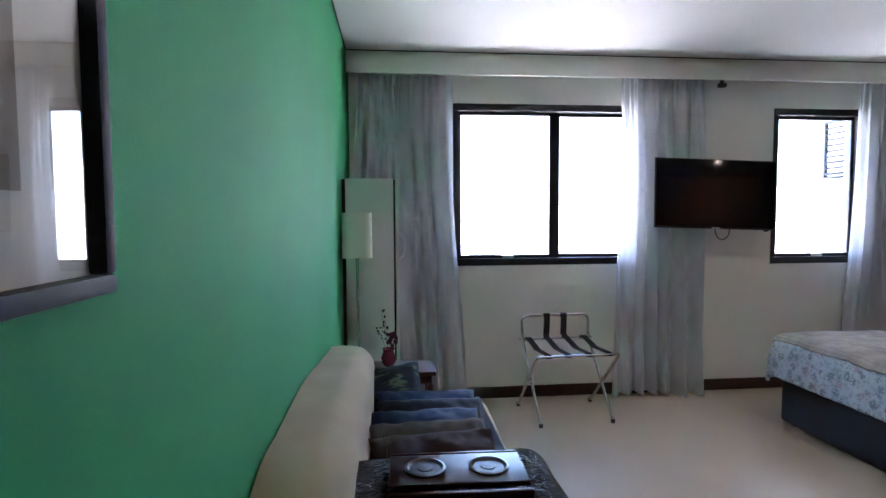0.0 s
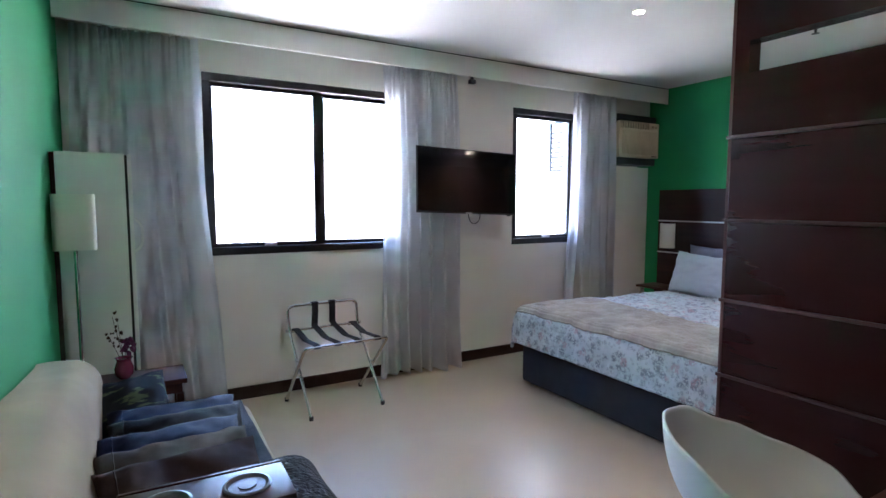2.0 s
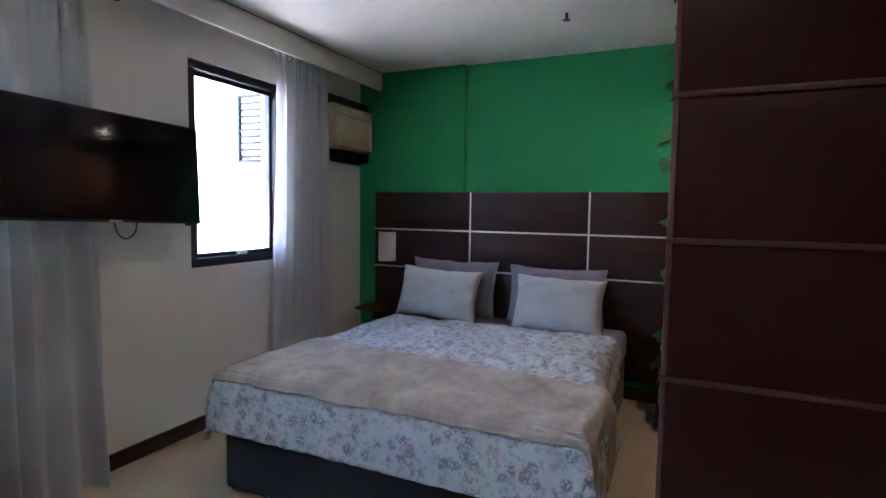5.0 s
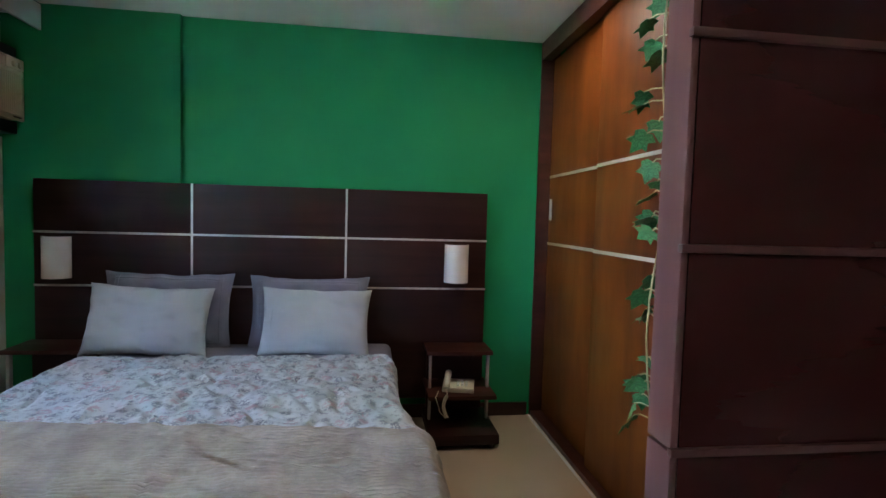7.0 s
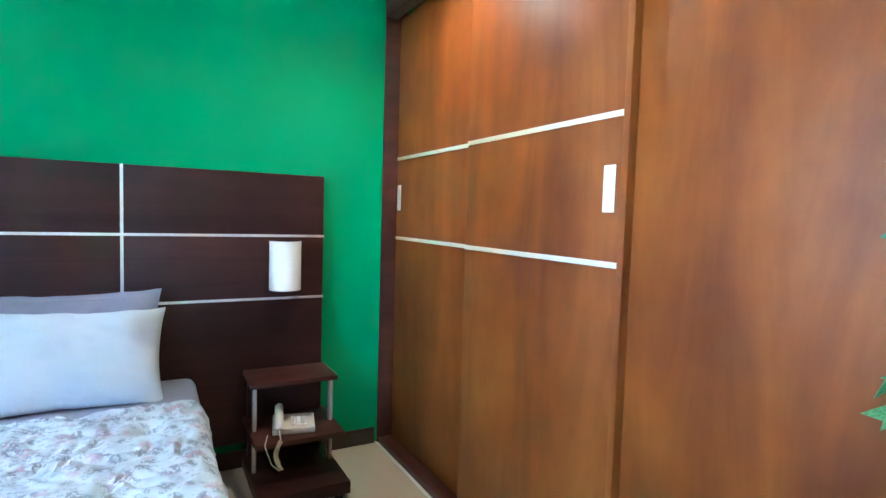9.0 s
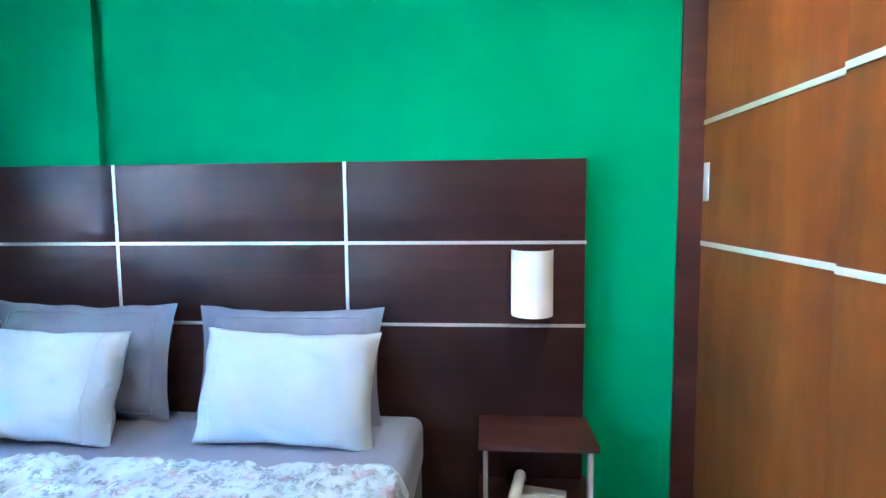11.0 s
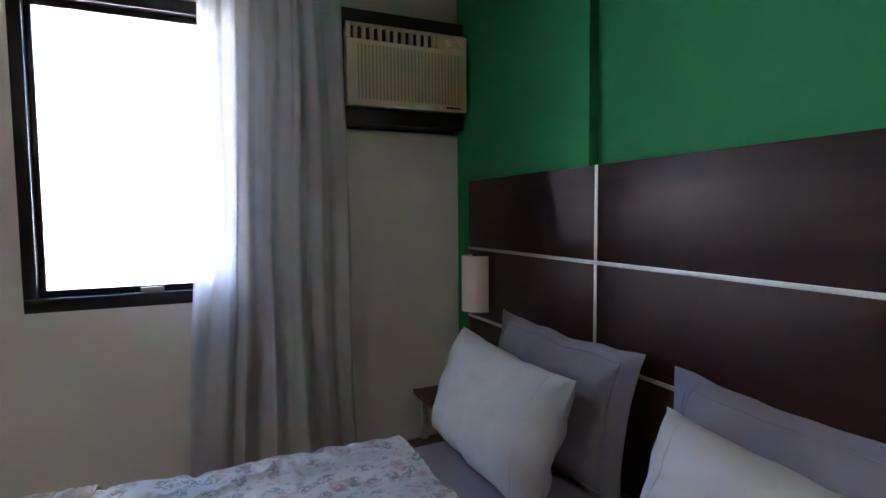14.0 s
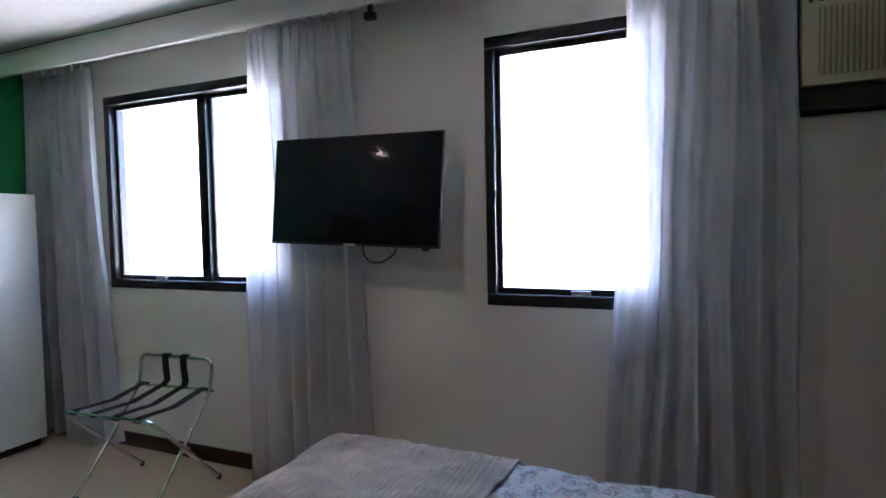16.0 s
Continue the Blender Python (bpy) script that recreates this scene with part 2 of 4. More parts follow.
# ---- building helpers ----
def bm_box(bm, x0, x1, y0, y1, z0, z1, bevel=0.0, m=None):
    r = bmesh.ops.create_cube(bm, size=1.0)
    mx = Matrix.Translation(((x0 + x1) / 2, (y0 + y1) / 2, (z0 + z1) / 2)) @ Matrix.Diagonal((x1 - x0, y1 - y0, z1 - z0, 1))
    bmesh.ops.transform(bm, matrix=(m @ mx) if m else mx, verts=r["verts"])
    if bevel:
        es = {e for v in r["verts"] for e in v.link_edges}
        bmesh.ops.bevel(bm, geom=list(es), offset=bevel, segments=2, affect="EDGES", profile=0.6)
    return bm


def box(x0, x1, y0, y1, z0, z1, bevel=0.0):
    return bm_box(bmesh.new(), x0, x1, y0, y1, z0, z1, bevel)


def tube(points, radius, sides=10, closed=False):
    """A round bar along the given points."""
    bm = bmesh.new()
    pts = [Vector(p) for p in points]
    n = len(pts)
    rings = []
    up = Vector((0.31, 0.17, 0.93)).normalized()
    for i, p in enumerate(pts):
        a = pts[(i - 1) % n] if closed or i else p
        b = pts[(i + 1) % n] if closed or i < n - 1 else p
        d = (b - a).normalized()
        s = d.cross(up)
        if s.length < 0.05:
            s = d.cross(Vector((1, 0, 0)))
        s.normalize()
        u = s.cross(d).normalized()
        r = radius[i] if isinstance(radius, (list, tuple)) else radius
        rings.append([bm.verts.new(p + r * (math.cos(q) * s + math.sin(q) * u)) for q in [2 * math.pi * k / sides for k in range(sides)]])
    for i in range(n if closed else n - 1):
        A, B = rings[i], rings[(i + 1) % n]
        for k in range(sides):
            bm.faces.new((A[k], A[(k + 1) % sides], B[(k + 1) % sides], B[k]))
    if not closed:
        bm.faces.new(rings[0][::-1])
        bm.faces.new(rings[-1])
    bmesh.ops.recalc_face_normals(bm, faces=bm.faces)
    return bm


def rounded(points, r=0.04, steps=5):
    """The polyline with its inner corners rounded."""
    out = [Vector(points[0])]
    for a, b, c in zip(points, points[1:], points[2:]):
        a, b, c = Vector(a), Vector(b), Vector(c)
        p, q = b + (a - b).normalized() * r, b + (c - b).normalized() * r
        for k in range(steps + 1):
            t = k / steps
            out.append((1 - t) ** 2 * p + 2 * t * (1 - t) * b + t ** 2 * q)
    out.append(Vector(points[-1]))
    return out


def lathe(profile, sides=24, caps=True):
    """A turned body from (radius, height) pairs."""
    bm = bmesh.new()
    rings = [[bm.verts.new((r * math.cos(2 * math.pi * k / sides), r * math.sin(2 * math.pi * k / sides), z)) for k in range(sides)] for r, z in profile]
    for A, B in zip(rings, rings[1:]):
        for k in range(sides):
            bm.faces.new((A[k], A[(k + 1) % sides], B[(k + 1) % sides], B[k]))
    if caps:
        bm.faces.new(rings[0][::-1])
        bm.faces.new(rings[-1])
    bmesh.ops.recalc_face_normals(bm, faces=bm.faces)
    return bm


def mesh_of(name, bm, material, smooth=True):
    me = bpy.data.meshes.new(name)
    bm.to_mesh(me)
    bm.free()
    me.materials.append(material)
    if smooth:
        for p in me.polygons:
            p.use_smooth = True
        me.set_sharp_from_angle(angle=radians(40))
    return me


def part(name, bm, material, parent, label=""):
    ob = new(name, mesh_of(name, bm, material))
    ob.parent = parent
    return tagged(ob, label)


def thing(name, m, label, category, group=""):
    ob = new(name)
    ob.empty_display_size = 0.05
    ob.matrix_basis = m
    return tagged(ob, label, category, group)


def solid(name, bm, material, label, category="", kind="", m=None, group=""):
    ob = new(name, mesh_of(name, bm, material))
    if m:
        ob.matrix_basis = m
    return tagged(ob, label, category, group, kind)


def structure(name, bm, material, label, category):
    return solid(name, bm, material, label, category, "structure")


# ---- large structure ----
W1 = (-4.085, -2.74, 0.97, 2.118)
W2 = (-1.675, -0.95, 0.955, 2.115)
AC = (-0.545, 0.03, 1.665, 2.15)
T = 0.16
bm = bmesh.new()
bm_box(bm, LEFT, RIGHT, 0, T, -0.1, W2[2])
bm_box(bm, LEFT, RIGHT, 0, T, W1[3], CEIL + 0.1)
bm_box(bm, LEFT, W1[0], 0, T, W2[2], W1[3])
bm_box(bm, W1[1], W2[0], 0, T, W2[2], W1[3])
bm_box(bm, W1[0], W1[1], 0, T, W2[2], W1[2])
bm_box(bm, W2[1], AC[0], 0, T, W2[2], W1[3])
bm_box(bm, AC[0], RIGHT, 0, T, W2[2], AC[2])
wall_window = structure("wall_north", bm, M_WALL, "white painted window wall with two openings", "wall")
structure("wall_west", box(LEFT - 0.12, LEFT, BACK, T, -0.1, CEIL + 0.1), M_GREEN, "deep green painted wall behind the sofa", "wall")
bm = box(RIGHT, RIGHT + 0.12, BACK, T, -0.1, CEIL + 0.1)
bm_box(bm, 0.03, RIGHT + 0.001, -0.945, -0.0005, -0.05, CEIL + 0.05)
structure("wall_east", bm, M_GREEN, "deep green painted wall with a shallow pillar by the window", "wall")
structure("wall_south", box(LEFT, RIGHT, BACK - 0.12, BACK, -0.1, CEIL + 0.1), M_WALL, "plain white wall closing the room", "wall")
floor = structure("floor", box(LEFT - 0.1, RIGHT + 0.1, BACK - 0.1, T, -0.12, 0), M_FLOOR, "smooth beige polished screed floor", "floor")
structure("ceiling", box(LEFT - 0.1, RIGHT + 0.1, BACK - 0.1, T, CEIL, CEIL + 0.12), M_CEIL, "matt off-white painted ceiling", "ceiling")
structure("baseboard_north", box(-4.78, -0.01, -0.014, -0.0005, 0.001, 0.085, 0.003), M_BASE, "dark brown skirting along the window wall", "skirting")
structure("baseboard_east", box(0.045, RIGHT - 0.0005, -3.093, -0.95, 0.001, 0.085, 0.003), M_BASE, "dark brown wooden skirting on the green wall", "skirting")
# black strip put in for the shadow line under the ceiling
structure("ceiling_shadow_west", box(LEFT + 0.0005, LEFT + 0.008, BACK, -0.22, CEIL - 0.012, CEIL - 0.002), M_BLACKMETAL, "black strip painting the shadow line between green wall and ceiling", "trim")
structure("threshold_strip", box(-2.5, 0.04, -3.111, -3.098, 0.0005, 0.005, 0.002), M_CEIL, "pale floor strip before the wardrobe", "trim")

# curtain box
pelmet = thing("curtain_pelmet", pose(0, 0, 0), "long white painted wooden curtain pelmet under the ceiling", "pelmet")
part("front_board", box(LEFT + 0.002, 0.028, -0.212, -0.194, 2.262, CEIL - 0.008, 0.003), M_WALL, pelmet)
# the shade in the gap above the board, built as a black strip
part("shadow_strip", box(LEFT + 0.002, 0.028, -0.206, -0.196, CEIL - 0.008, CEIL - 0.0005), M_BLACKMETAL, pelmet, "black strip painting the shade in the gap")
part("curtain_rail", box(LEFT + 0.03, -0.02, -0.13, -0.03, 2.328, 2.344, 0.003), M_ALU, pelmet)
for k in range(5):
    part("rail_bracket", box(-4.6 + k * 1.1, -4.575 + k * 1.1, -0.12, -0.001, 2.34, 2.36, 0.003), M_PLASTIC, pelmet)


def window(name, w, mullions, label):
    x0, x1, z0, z1 = w
    ob = structure(name, box(x0, x1, -0.004, 0.1, z0, z0 + 0.05, 0.004), M_BLACKMETAL, label, "window")
    part("frame_head", box(x0, x1, -0.004, 0.1, z1 - 0.05, z1, 0.004), M_BLACKMETAL, ob)
    xs = [x0 + 0.02, *mullions, x1 - 0.02]
    for k, x in enumerate(xs):
        part("frame_jamb" if k in (0, len(xs) - 1) else "mullion", box(x - 0.022 if k else x0, x + 0.022 if k < len(xs) - 1 else x1, 0.035 if k in range(1, len(xs) - 1) else -0.003, 0.099, z0 + 0.05, z1 - 0.05, 0.003), M_BLACKMETAL, ob)
    for k, (a, b) in enumerate(zip(xs, xs[1:])):
        y = 0.046 + 0.026 * (k % 2)
        bm = bmesh.new()
        for q in ((a + 0.02, b - 0.02, z0 + 0.05, z0 + 0.075), (a + 0.02, b - 0.02, z1 - 0.075, z1 - 0.05),
                  (a + 0.02, a + 0.042, z0 + 0.075, z1 - 0.075), (b - 0.042, b - 0.02, z0 + 0.075, z1 - 0.075)):
            bm_box(bm, q[0], q[1], y - 0.012, y + 0.012, q[2], q[3], 0.002)
        sash = part("sash", bm, M_BLACKMETAL, ob)
        pane = part("pane", box(a + 0.04, b - 0.04, y - 0.002, y + 0.002, z0 + 0.073, z1 - 0.073), M_GLASS, sash, "clear glass pane")
        pane.visible_shadow = False
    part("latch", box(xs[0] + 0.34, xs[0] + 0.42, 0.015, 0.033, z0 + 0.051, z0 + 0.07, 0.003), M_ALU, ob, "small metal latch")
    return ob


window("window_1", W1, [-3.335], "wide black aluminium sliding window with clear panes")
window("window_2", W2, [], "narrow black aluminium window with a clear pane")


# ---- curtains ----
def curtain(x0, x1, out0, out1, depth, seed, folds, label):
    """A gathered sheer from x0 to x1 at the rail; its hem reaches out0 and out1 further to either side."""
    rnd = random.Random(seed)
    ob = thing("curtain", pose((x0 + x1) / 2, -depth, 0), label, "curtain", "sheer curtains")
    w = x1 - x0
    n, rows = 220, 44
    ph = [rnd.uniform(0, 6.28) for _ in range(6)]
    bm = bmesh.new()
    grid = []
    for j in range(rows + 1):
        v = j / rows
        z = 0.018 + v * (2.29 - 0.018)
        row = []
        low = (1 - v) ** 1.3
        for i in range(n + 1):
            u = i / n
            warp = u + 0.09 * noise.noise(Vector((3.1 * u, 0.7 * v, seed * 7.3))) + 0.014 * math.sin(13 * u + ph[1] + 0.6 * v)
            x = -w / 2 - out0 * low + u * (w + (out0 + out1) * low) + 0.006 * math.sin(9 * v + 7 * u + ph[2])
            x += 0.012 * math.sin(3.1 * v + ph[4]) * math.sin(math.pi * v)
            amp = (0.012 + 0.034 * (1 - v) ** 0.6) * (0.75 + 1.3 * noise.noise(Vector((4.3 * u, 0.9 * v, seed * 3.7 + 1))))
            amp = min(amp, 0.6 * depth)
            turn = 2 * math.pi * folds * warp + 0.9 * math.sin(2.2 * v + ph[1])
            y = amp * (math.sin(turn) + 0.22 * math.sin(1.7 * turn + ph[5])) + 0.009 * noise.noise(Vector((22 * u, 1.2 * v, seed))) + 0.002 * math.sin(2 * math.pi * folds * 2.6 * u + ph[2] + 1.5 * v)
            y += 0.006 * v ** 8 * math.sin(2 * math.pi * folds * 3 * u)
            zz = z + (0.014 * math.sin(6 * u + ph[0]) + 0.006 * math.sin(turn) if j == 0 else 0)
            row.append(bm.verts.new((x, y, zz)))
        grid.append(row)
    for j in range(rows):
        for i in range(n):
            bm.faces.new((grid[j][i], grid[j][i + 1], grid[j + 1][i + 1], grid[j + 1][i]))
    hem = [tuple(p.co) for p in grid[0]]
    part("curtain_panel", bm, M_CURTAIN, ob)
    part("hem", tube(hem, 0.0025, 5), M_CURTAIN, ob)
    for k in range(int(w / 0.06)):
        part("heading_hook", box(-w / 2 + 0.02 + k * 0.06, -w / 2 + 0.034 + k * 0.06, -0.012, 0.012, 2.285, 2.332, 0.002), M_WHITEPL, ob)
    return ob


curtain(-4.755, -4.11, 0.03, 0.12, 0.055, 1, 6.5, "pale sheer floor-length curtain hanging beside the wide window")
curtain(-2.9, -2.28, 0.045, 0.05, 0.09, 2, 6.5, "pale sheer floor-length curtain hanging behind the television")
curtain(-1.075, -0.53, 0.1, 0.04, 0.075, 3, 6, "pale sheer floor-length curtain beside the narrow window")


# ---- partition ----
PX0, PX1, PY0, PY1 = -2.59, -2.524, -4.9, -2.485
partition = structure("partition", box(PX0 + 0.012, PX1 - 0.012, PY0, PY1 - 0.012, 0.001, 1.765), M_MAHOG, "dark mahogany partition of horizontal boards with a slot", "partition")
bm = box(PX0 + 0.012, PX1 - 0.012, PY0, PY1 - 0.012, 1.875, CEIL - 0.001)
bm_box(bm, PX0 + 0.012, PX1 - 0.012, PY0, -3.1, 1.765, 1.875)
bm_box(bm, PX0 + 0.012, PX1 - 0.012, -2.55, PY1 - 0.012, 1.765, 1.875)
part("upper_core", bm, M_MAHOG, partition)
GROOVES = [0.075, 0.37, 0.667, 0.95, 1.246, 1.546]
for a, b in zip(GROOVES, GROOVES[1:]):
    for x0, x1 in ((PX0, PX0 + 0.012), (PX1 - 0.012, PX1)):
        part("board", box(x0, x1, PY0, PY1 - 0.013, a + 0.004, b - 0.004, 0.002), M_MAHOG, partition)
for x0, x1 in ((PX0, PX0 + 0.012), (PX1 - 0.012, PX1)):
    bm = box(x0, x1, PY0, PY1 - 0.013, 1.55, 1.765, 0.0)
    bm_box(bm, x0, x1, PY0, PY1 - 0.013, 1.875, CEIL - 0.001)
    bm_box(bm, x0, x1, PY0, -3.1, 1.765, 1.875)
    bm_box(bm, x0, x1, -2.55, PY1 - 0.013, 1.765, 1.875)
    part("slotted_board", bm, M_MAHOG, partition)
for g in GROOVES[1:]:
    part("bead", box(PX0 - 0.008, PX0 + 0.004, PY0, PY1 + 0.003, g - 0.006, g + 0.006, 0.0015), M_BEAD, partition, "thin lighter wooden bead")
for a, b in ((0.001, 0.948), (0.952, CEIL - 0.001)):
    part("edge_lipping", box(PX0 + 0.0005, PX1 - 0.0005, PY1 - 0.012, PY1, a, b, 0.0025), M_EDGE, partition, "lighter mauve-brown edge lipping")

# ---- wardrobe ----
wardrobe = thing("wardrobe", pose(0, -3.112, 0), "built-in cherry wood wardrobe with sliding doors", "wardrobe")
part("side_stile", box(0.048, 0.0635, -0.12, 0.0, 0.001, CEIL - 0.001, 0.002), M_REDWOOD, wardrobe, "dark red-brown frame stile")
part("head_rail", box(-2.515, 0.0475, -0.065, -0.001, 2.3, CEIL - 0.001, 0.003), M_REDWOOD, wardrobe, "dark red-brown head rail")
part("bottom_track", box(-2.515, 0.0475, -0.12, -0.006, 0.001, 0.03, 0.002), M_REDWOOD, wardrobe)
part("end_panel", box(-2.515, -1.6, -0.1, -0.07, 0.031, 2.299, 0.002), M_CHERRY, wardrobe, "fixed cherry wood end panel")
part("end_stile", box(-1.6, -1.577, -0.09, -0.04, 0.031, 2.299, 0.003), M_CHERRY, wardrobe)
part("back_body", box(-2.515, 0.0635, -0.7, -0.16, 0.001, CEIL - 0.001), M_REDWOOD, wardrobe)
for name, x0, x1, y in (("inner_door", -0.8, 0.047, -0.082), ("outer_door", -1.576, -0.74, -0.052)):
    door = part(name, box(x0, x1, y - 0.022, y, 0.031, 2.302, 0.002), M_CHERRY, wardrobe, "sliding cherry wood door")
    for z in (1.135, 1.562):
        part("metal_inlay", box(x0 + 0.001, x1 - 0.001, y - 0.004, y + 0.003, z - 0.0085, z + 0.0085, 0.001), M_ALU, door, "flat aluminium inlay strip")
    hx = x1 - 0.032 if name == "inner_door" else x0 + 0.05
    hd = part("recessed_handle", box(hx - 0.022, hx + 0.022, y - 0.004, y + 0.003, 1.285, 1.42, 0.003), M_SATIN, door, "chrome recessed handle")

# ---- headboard ----
headboard = thing("headboard", pose(0, 0, 0), "wide dark wenge panelled headboard with aluminium inlays", "headboard")
HY = [-0.165, -1.017, -1.906, -2.782]
HZ = [0.16, 0.838, 1.142, 1.44]
part("backing", box(0.012, 0.029, HY[3] + 0.004, HY[0] - 0.004, 0.14, 1.436), M_WENGE, headboard)
for (y1, y0) in zip(HY, HY[1:]):
    for (z0, z1) in zip(HZ, HZ[1:]):
        part("panel", box(0.0, 0.012, y0 + 0.006, y1 - 0.006, z0 + 0.006, z1 - 0.006 if z1 < 1.44 else z1, 0.0015), M_WENGE, headboard)
for z in HZ[1:3]:
    part("horizontal_inlay", box(-0.002, 0.0115, HY[3] + 0.002, HY[0] - 0.002, z - 0.006, z + 0.006, 0.001), M_ALU, headboard, "aluminium inlay strip")
for y in HY[1:3]:
    for (z0, z1) in zip(HZ, HZ[1:]):
        part("vertical_inlay", box(-0.002, 0.0115, y - 0.006, y + 0.006, z0 + 0.006, z1 - 0.006 if z1 < 1.44 else z1, 0.001), M_ALU, headboard, "aluminium inlay strip")


def bed_lamp(y):
    ob = thing("wall_lamp", pose(-0.002, y, 1.0), "white half-round wall lamp on the headboard, switched off", "wall lamp", "bedside wall lamps")
    part("wall_plate", box(-0.012, 0.0, -0.045, 0.045, -0.08, 0.08, 0.003), M_CHROME, ob)
    bm = bmesh.new()
    n = 20
    ring = []
    for z in (-0.118, 0.118):
        for r in (0.075, 0.071):
            ring.append([bm.verts.new((-0.012 - r * 1.05 * math.sin(math.pi * k / n), r * math.cos(math.pi * k / n), z)) for k in range(n + 1)])
    lo, li, ho, hi = ring
    for A, B in ((lo, ho), (li, hi), (lo, li), (ho, hi)):
        for k in range(n):
            bm.faces.new((A[k], A[k + 1], B[k + 1], B[k]))
    for k in (0, n):
        bm.faces.new((lo[k], li[k], hi[k], ho[k]))
    bmesh.ops.recalc_face_normals(bm, faces=bm.faces)
    part("shade", bm, M_SHADE, ob, "frosted white half-cylinder shade")
    part("bulb", lathe([(0.006, -0.05), (0.02, -0.03), (0.022, 0.01), (0.012, 0.045), (0.003, 0.05)], 14), M_WHITEPL, ob).location = (-0.04, 0, 0)
    return ob


bed_lamp(-2.586)
bed_lamp(-0.3)


# ---- bed ----
def soft_slab(x0, x1, y0, y1, z0, z1, r, seed, wave=0.008):
    """A cushion-like slab: a box with rounded rims and an uneven top."""
    bm = bmesh.new()
    bm_box(bm, x0, x1, y0, y1, z0, z1)
    bmesh.ops.bevel(bm, geom=list(bm.edges), offset=r, segments=4, affect="EDGES", profile=0.55)
    bmesh.ops.subdivide_edges(bm, edges=[e for e in bm.edges if e.calc_length() > 0.15], cuts=14, use_grid_fill=True)
    for v in bm.verts:
        p = v.co * 5 + Vector((seed, seed, seed))
        d = noise.noise(p) * wave + noise.noise(p * 2.7) * wave * 0.5
        v.co += Vector((d * 0.5, d * 0.5, d if v.co.z > (z0 + z1) / 2 else 0))
    return bm


BX0, BX1, BY0, BY1 = -2.1, -0.01, -2.235, -0.62
bed = thing("bed", pose(0, 0, 0), "queen-size box-spring bed with a dark fabric base", "bed")
part("box_base", box(BX0 + 0.06, BX1, BY0 + 0.055, BY1 - 0.005, 0.006, 0.32, 0.02), M_BEDBASE, bed, "dark blue-black fabric base")
part("mattress", soft_slab(BX0 + 0.03, BX1, BY0 + 0.045, BY1, 0.315, 0.505, 0.05, 2, 0.003), M_GREYLINEN, bed, "mattress in a grey fitted sheet")
for x in (BX0 + 0.1, BX1 - 0.15):
    for y in (BY0 + 0.1, BY1 - 0.1):
        part("foot", lathe([(0.03, 0.0), (0.032, 0.008)], 14), M_PLASTIC, bed).location = (x, y, 0)


def cover(name, x0, x1, y0, y1, top, drops, thick, material, label, category, seed, wave, nx=90, ny=90, ribs=0.0, creases=0.0, skew=0.0, tuck=0.0):
    """A cloth laid over the bed, falling over the sides by drops = (foot, south, north)."""
    foot, south, north = drops
    bm = bmesh.new()
    r = 0.06

    def over(s):
        """Path over a rounded rim: distance s past the edge gives offset out and down."""
        if s <= 0:
            return s, 0.0
        q = r * math.pi / 2
        if s < q:
            return r * math.sin(s / r), r * (1 - math.cos(s / r))
        return r + 0.02 * math.sin(min(1, (s - q) / 0.25) * 1.5), r + (s - q)

    us = [i / nx for i in range(nx + 1)]
    vs = [j / ny for j in range(ny + 1)]
    lx = (x1 - x0) + foot
    ly = (y1 - y0) + south + north
    grid = []
    for u in us:
        row = []
        sx = u * lx
        for v in vs:
            sy = v * ly - south
            ox, dx = over(-(sx - foot) if foot else -1e-9)
            X = x1 - (lx - sx) if sx > foot else x0 - (ox - 0)
            if foot and sx <= foot:
                X = x0 - ox
            o1, d1 = over(-sy)
            o2, d2 = over(sy - (y1 - y0))
            Y = y0 - o1 if sy < 0 else (y1 + o2 if sy > y1 - y0 else y0 + sy)
            down = max(dx, d1, d2) if min(dx, max(d1, d2)) <= 0 else max(dx, max(d1, d2)) + 0.25 * min(dx, max(d1, d2))
            if sx > foot:
                X += skew * (sx - foot) / (x1 - x0) * (2 * v - 1)
            near = min(1.0, max(0.0, (X + 1.55) / 0.4))
            Y += tuck * near * near * (3 - 2 * near) * max(0.0, 1 - v * 2)
            p = Vector((X * 4 + seed, Y * 4, down * 3))
            d = noise.noise(p) * wave + noise.noise(p * 2.9) * wave * 0.45
            q = Vector((X * 10 + seed + 1.2 * noise.noise(p * 2), Y * 13 + 1.2 * noise.noise(p * 1.7), down * 6))
            d += creases * (1 - abs(noise.noise(q)) * 2.5)
            if ribs:
                d += ribs * math.sin(X * 330 + 0.7 * noise.noise(p))
            side = 1.0 if down > r else 0.0
            row.append(bm.verts.new((X - side * 0.5 * d * (1 if dx > 0 else 0), Y + side * d * (0.9 if d2 > d1 else -0.9) * (1 if max(d1, d2) > 0 else 0), top - down + (d if not side else 0))))
        grid.append(row)
    for i in range(nx):
        for j in range(ny):
            bm.faces.new((grid[i][j], grid[i + 1][j], grid[i + 1][j + 1], grid[i][j + 1]))
    hems = [[tuple(v.co) for v in grid[-1]], [tuple(v.co) for v in grid[0]], [tuple(r[0].co) for r in grid], [tuple(r[-1].co) for r in grid]]
    bmesh.ops.recalc_face_normals(bm, faces=bm.faces)
    ob = thing(name, pose(0, 0, 0), label, category)
    cloth = part("cloth", bm, material, ob)
    so = cloth.modifiers.new("cloth", "SOLIDIFY")
    so.thickness, so.offset = thick, 0
    for h in hems:
        part("hem", tube(h, thick * 0.62, 8), material, ob)
    return ob


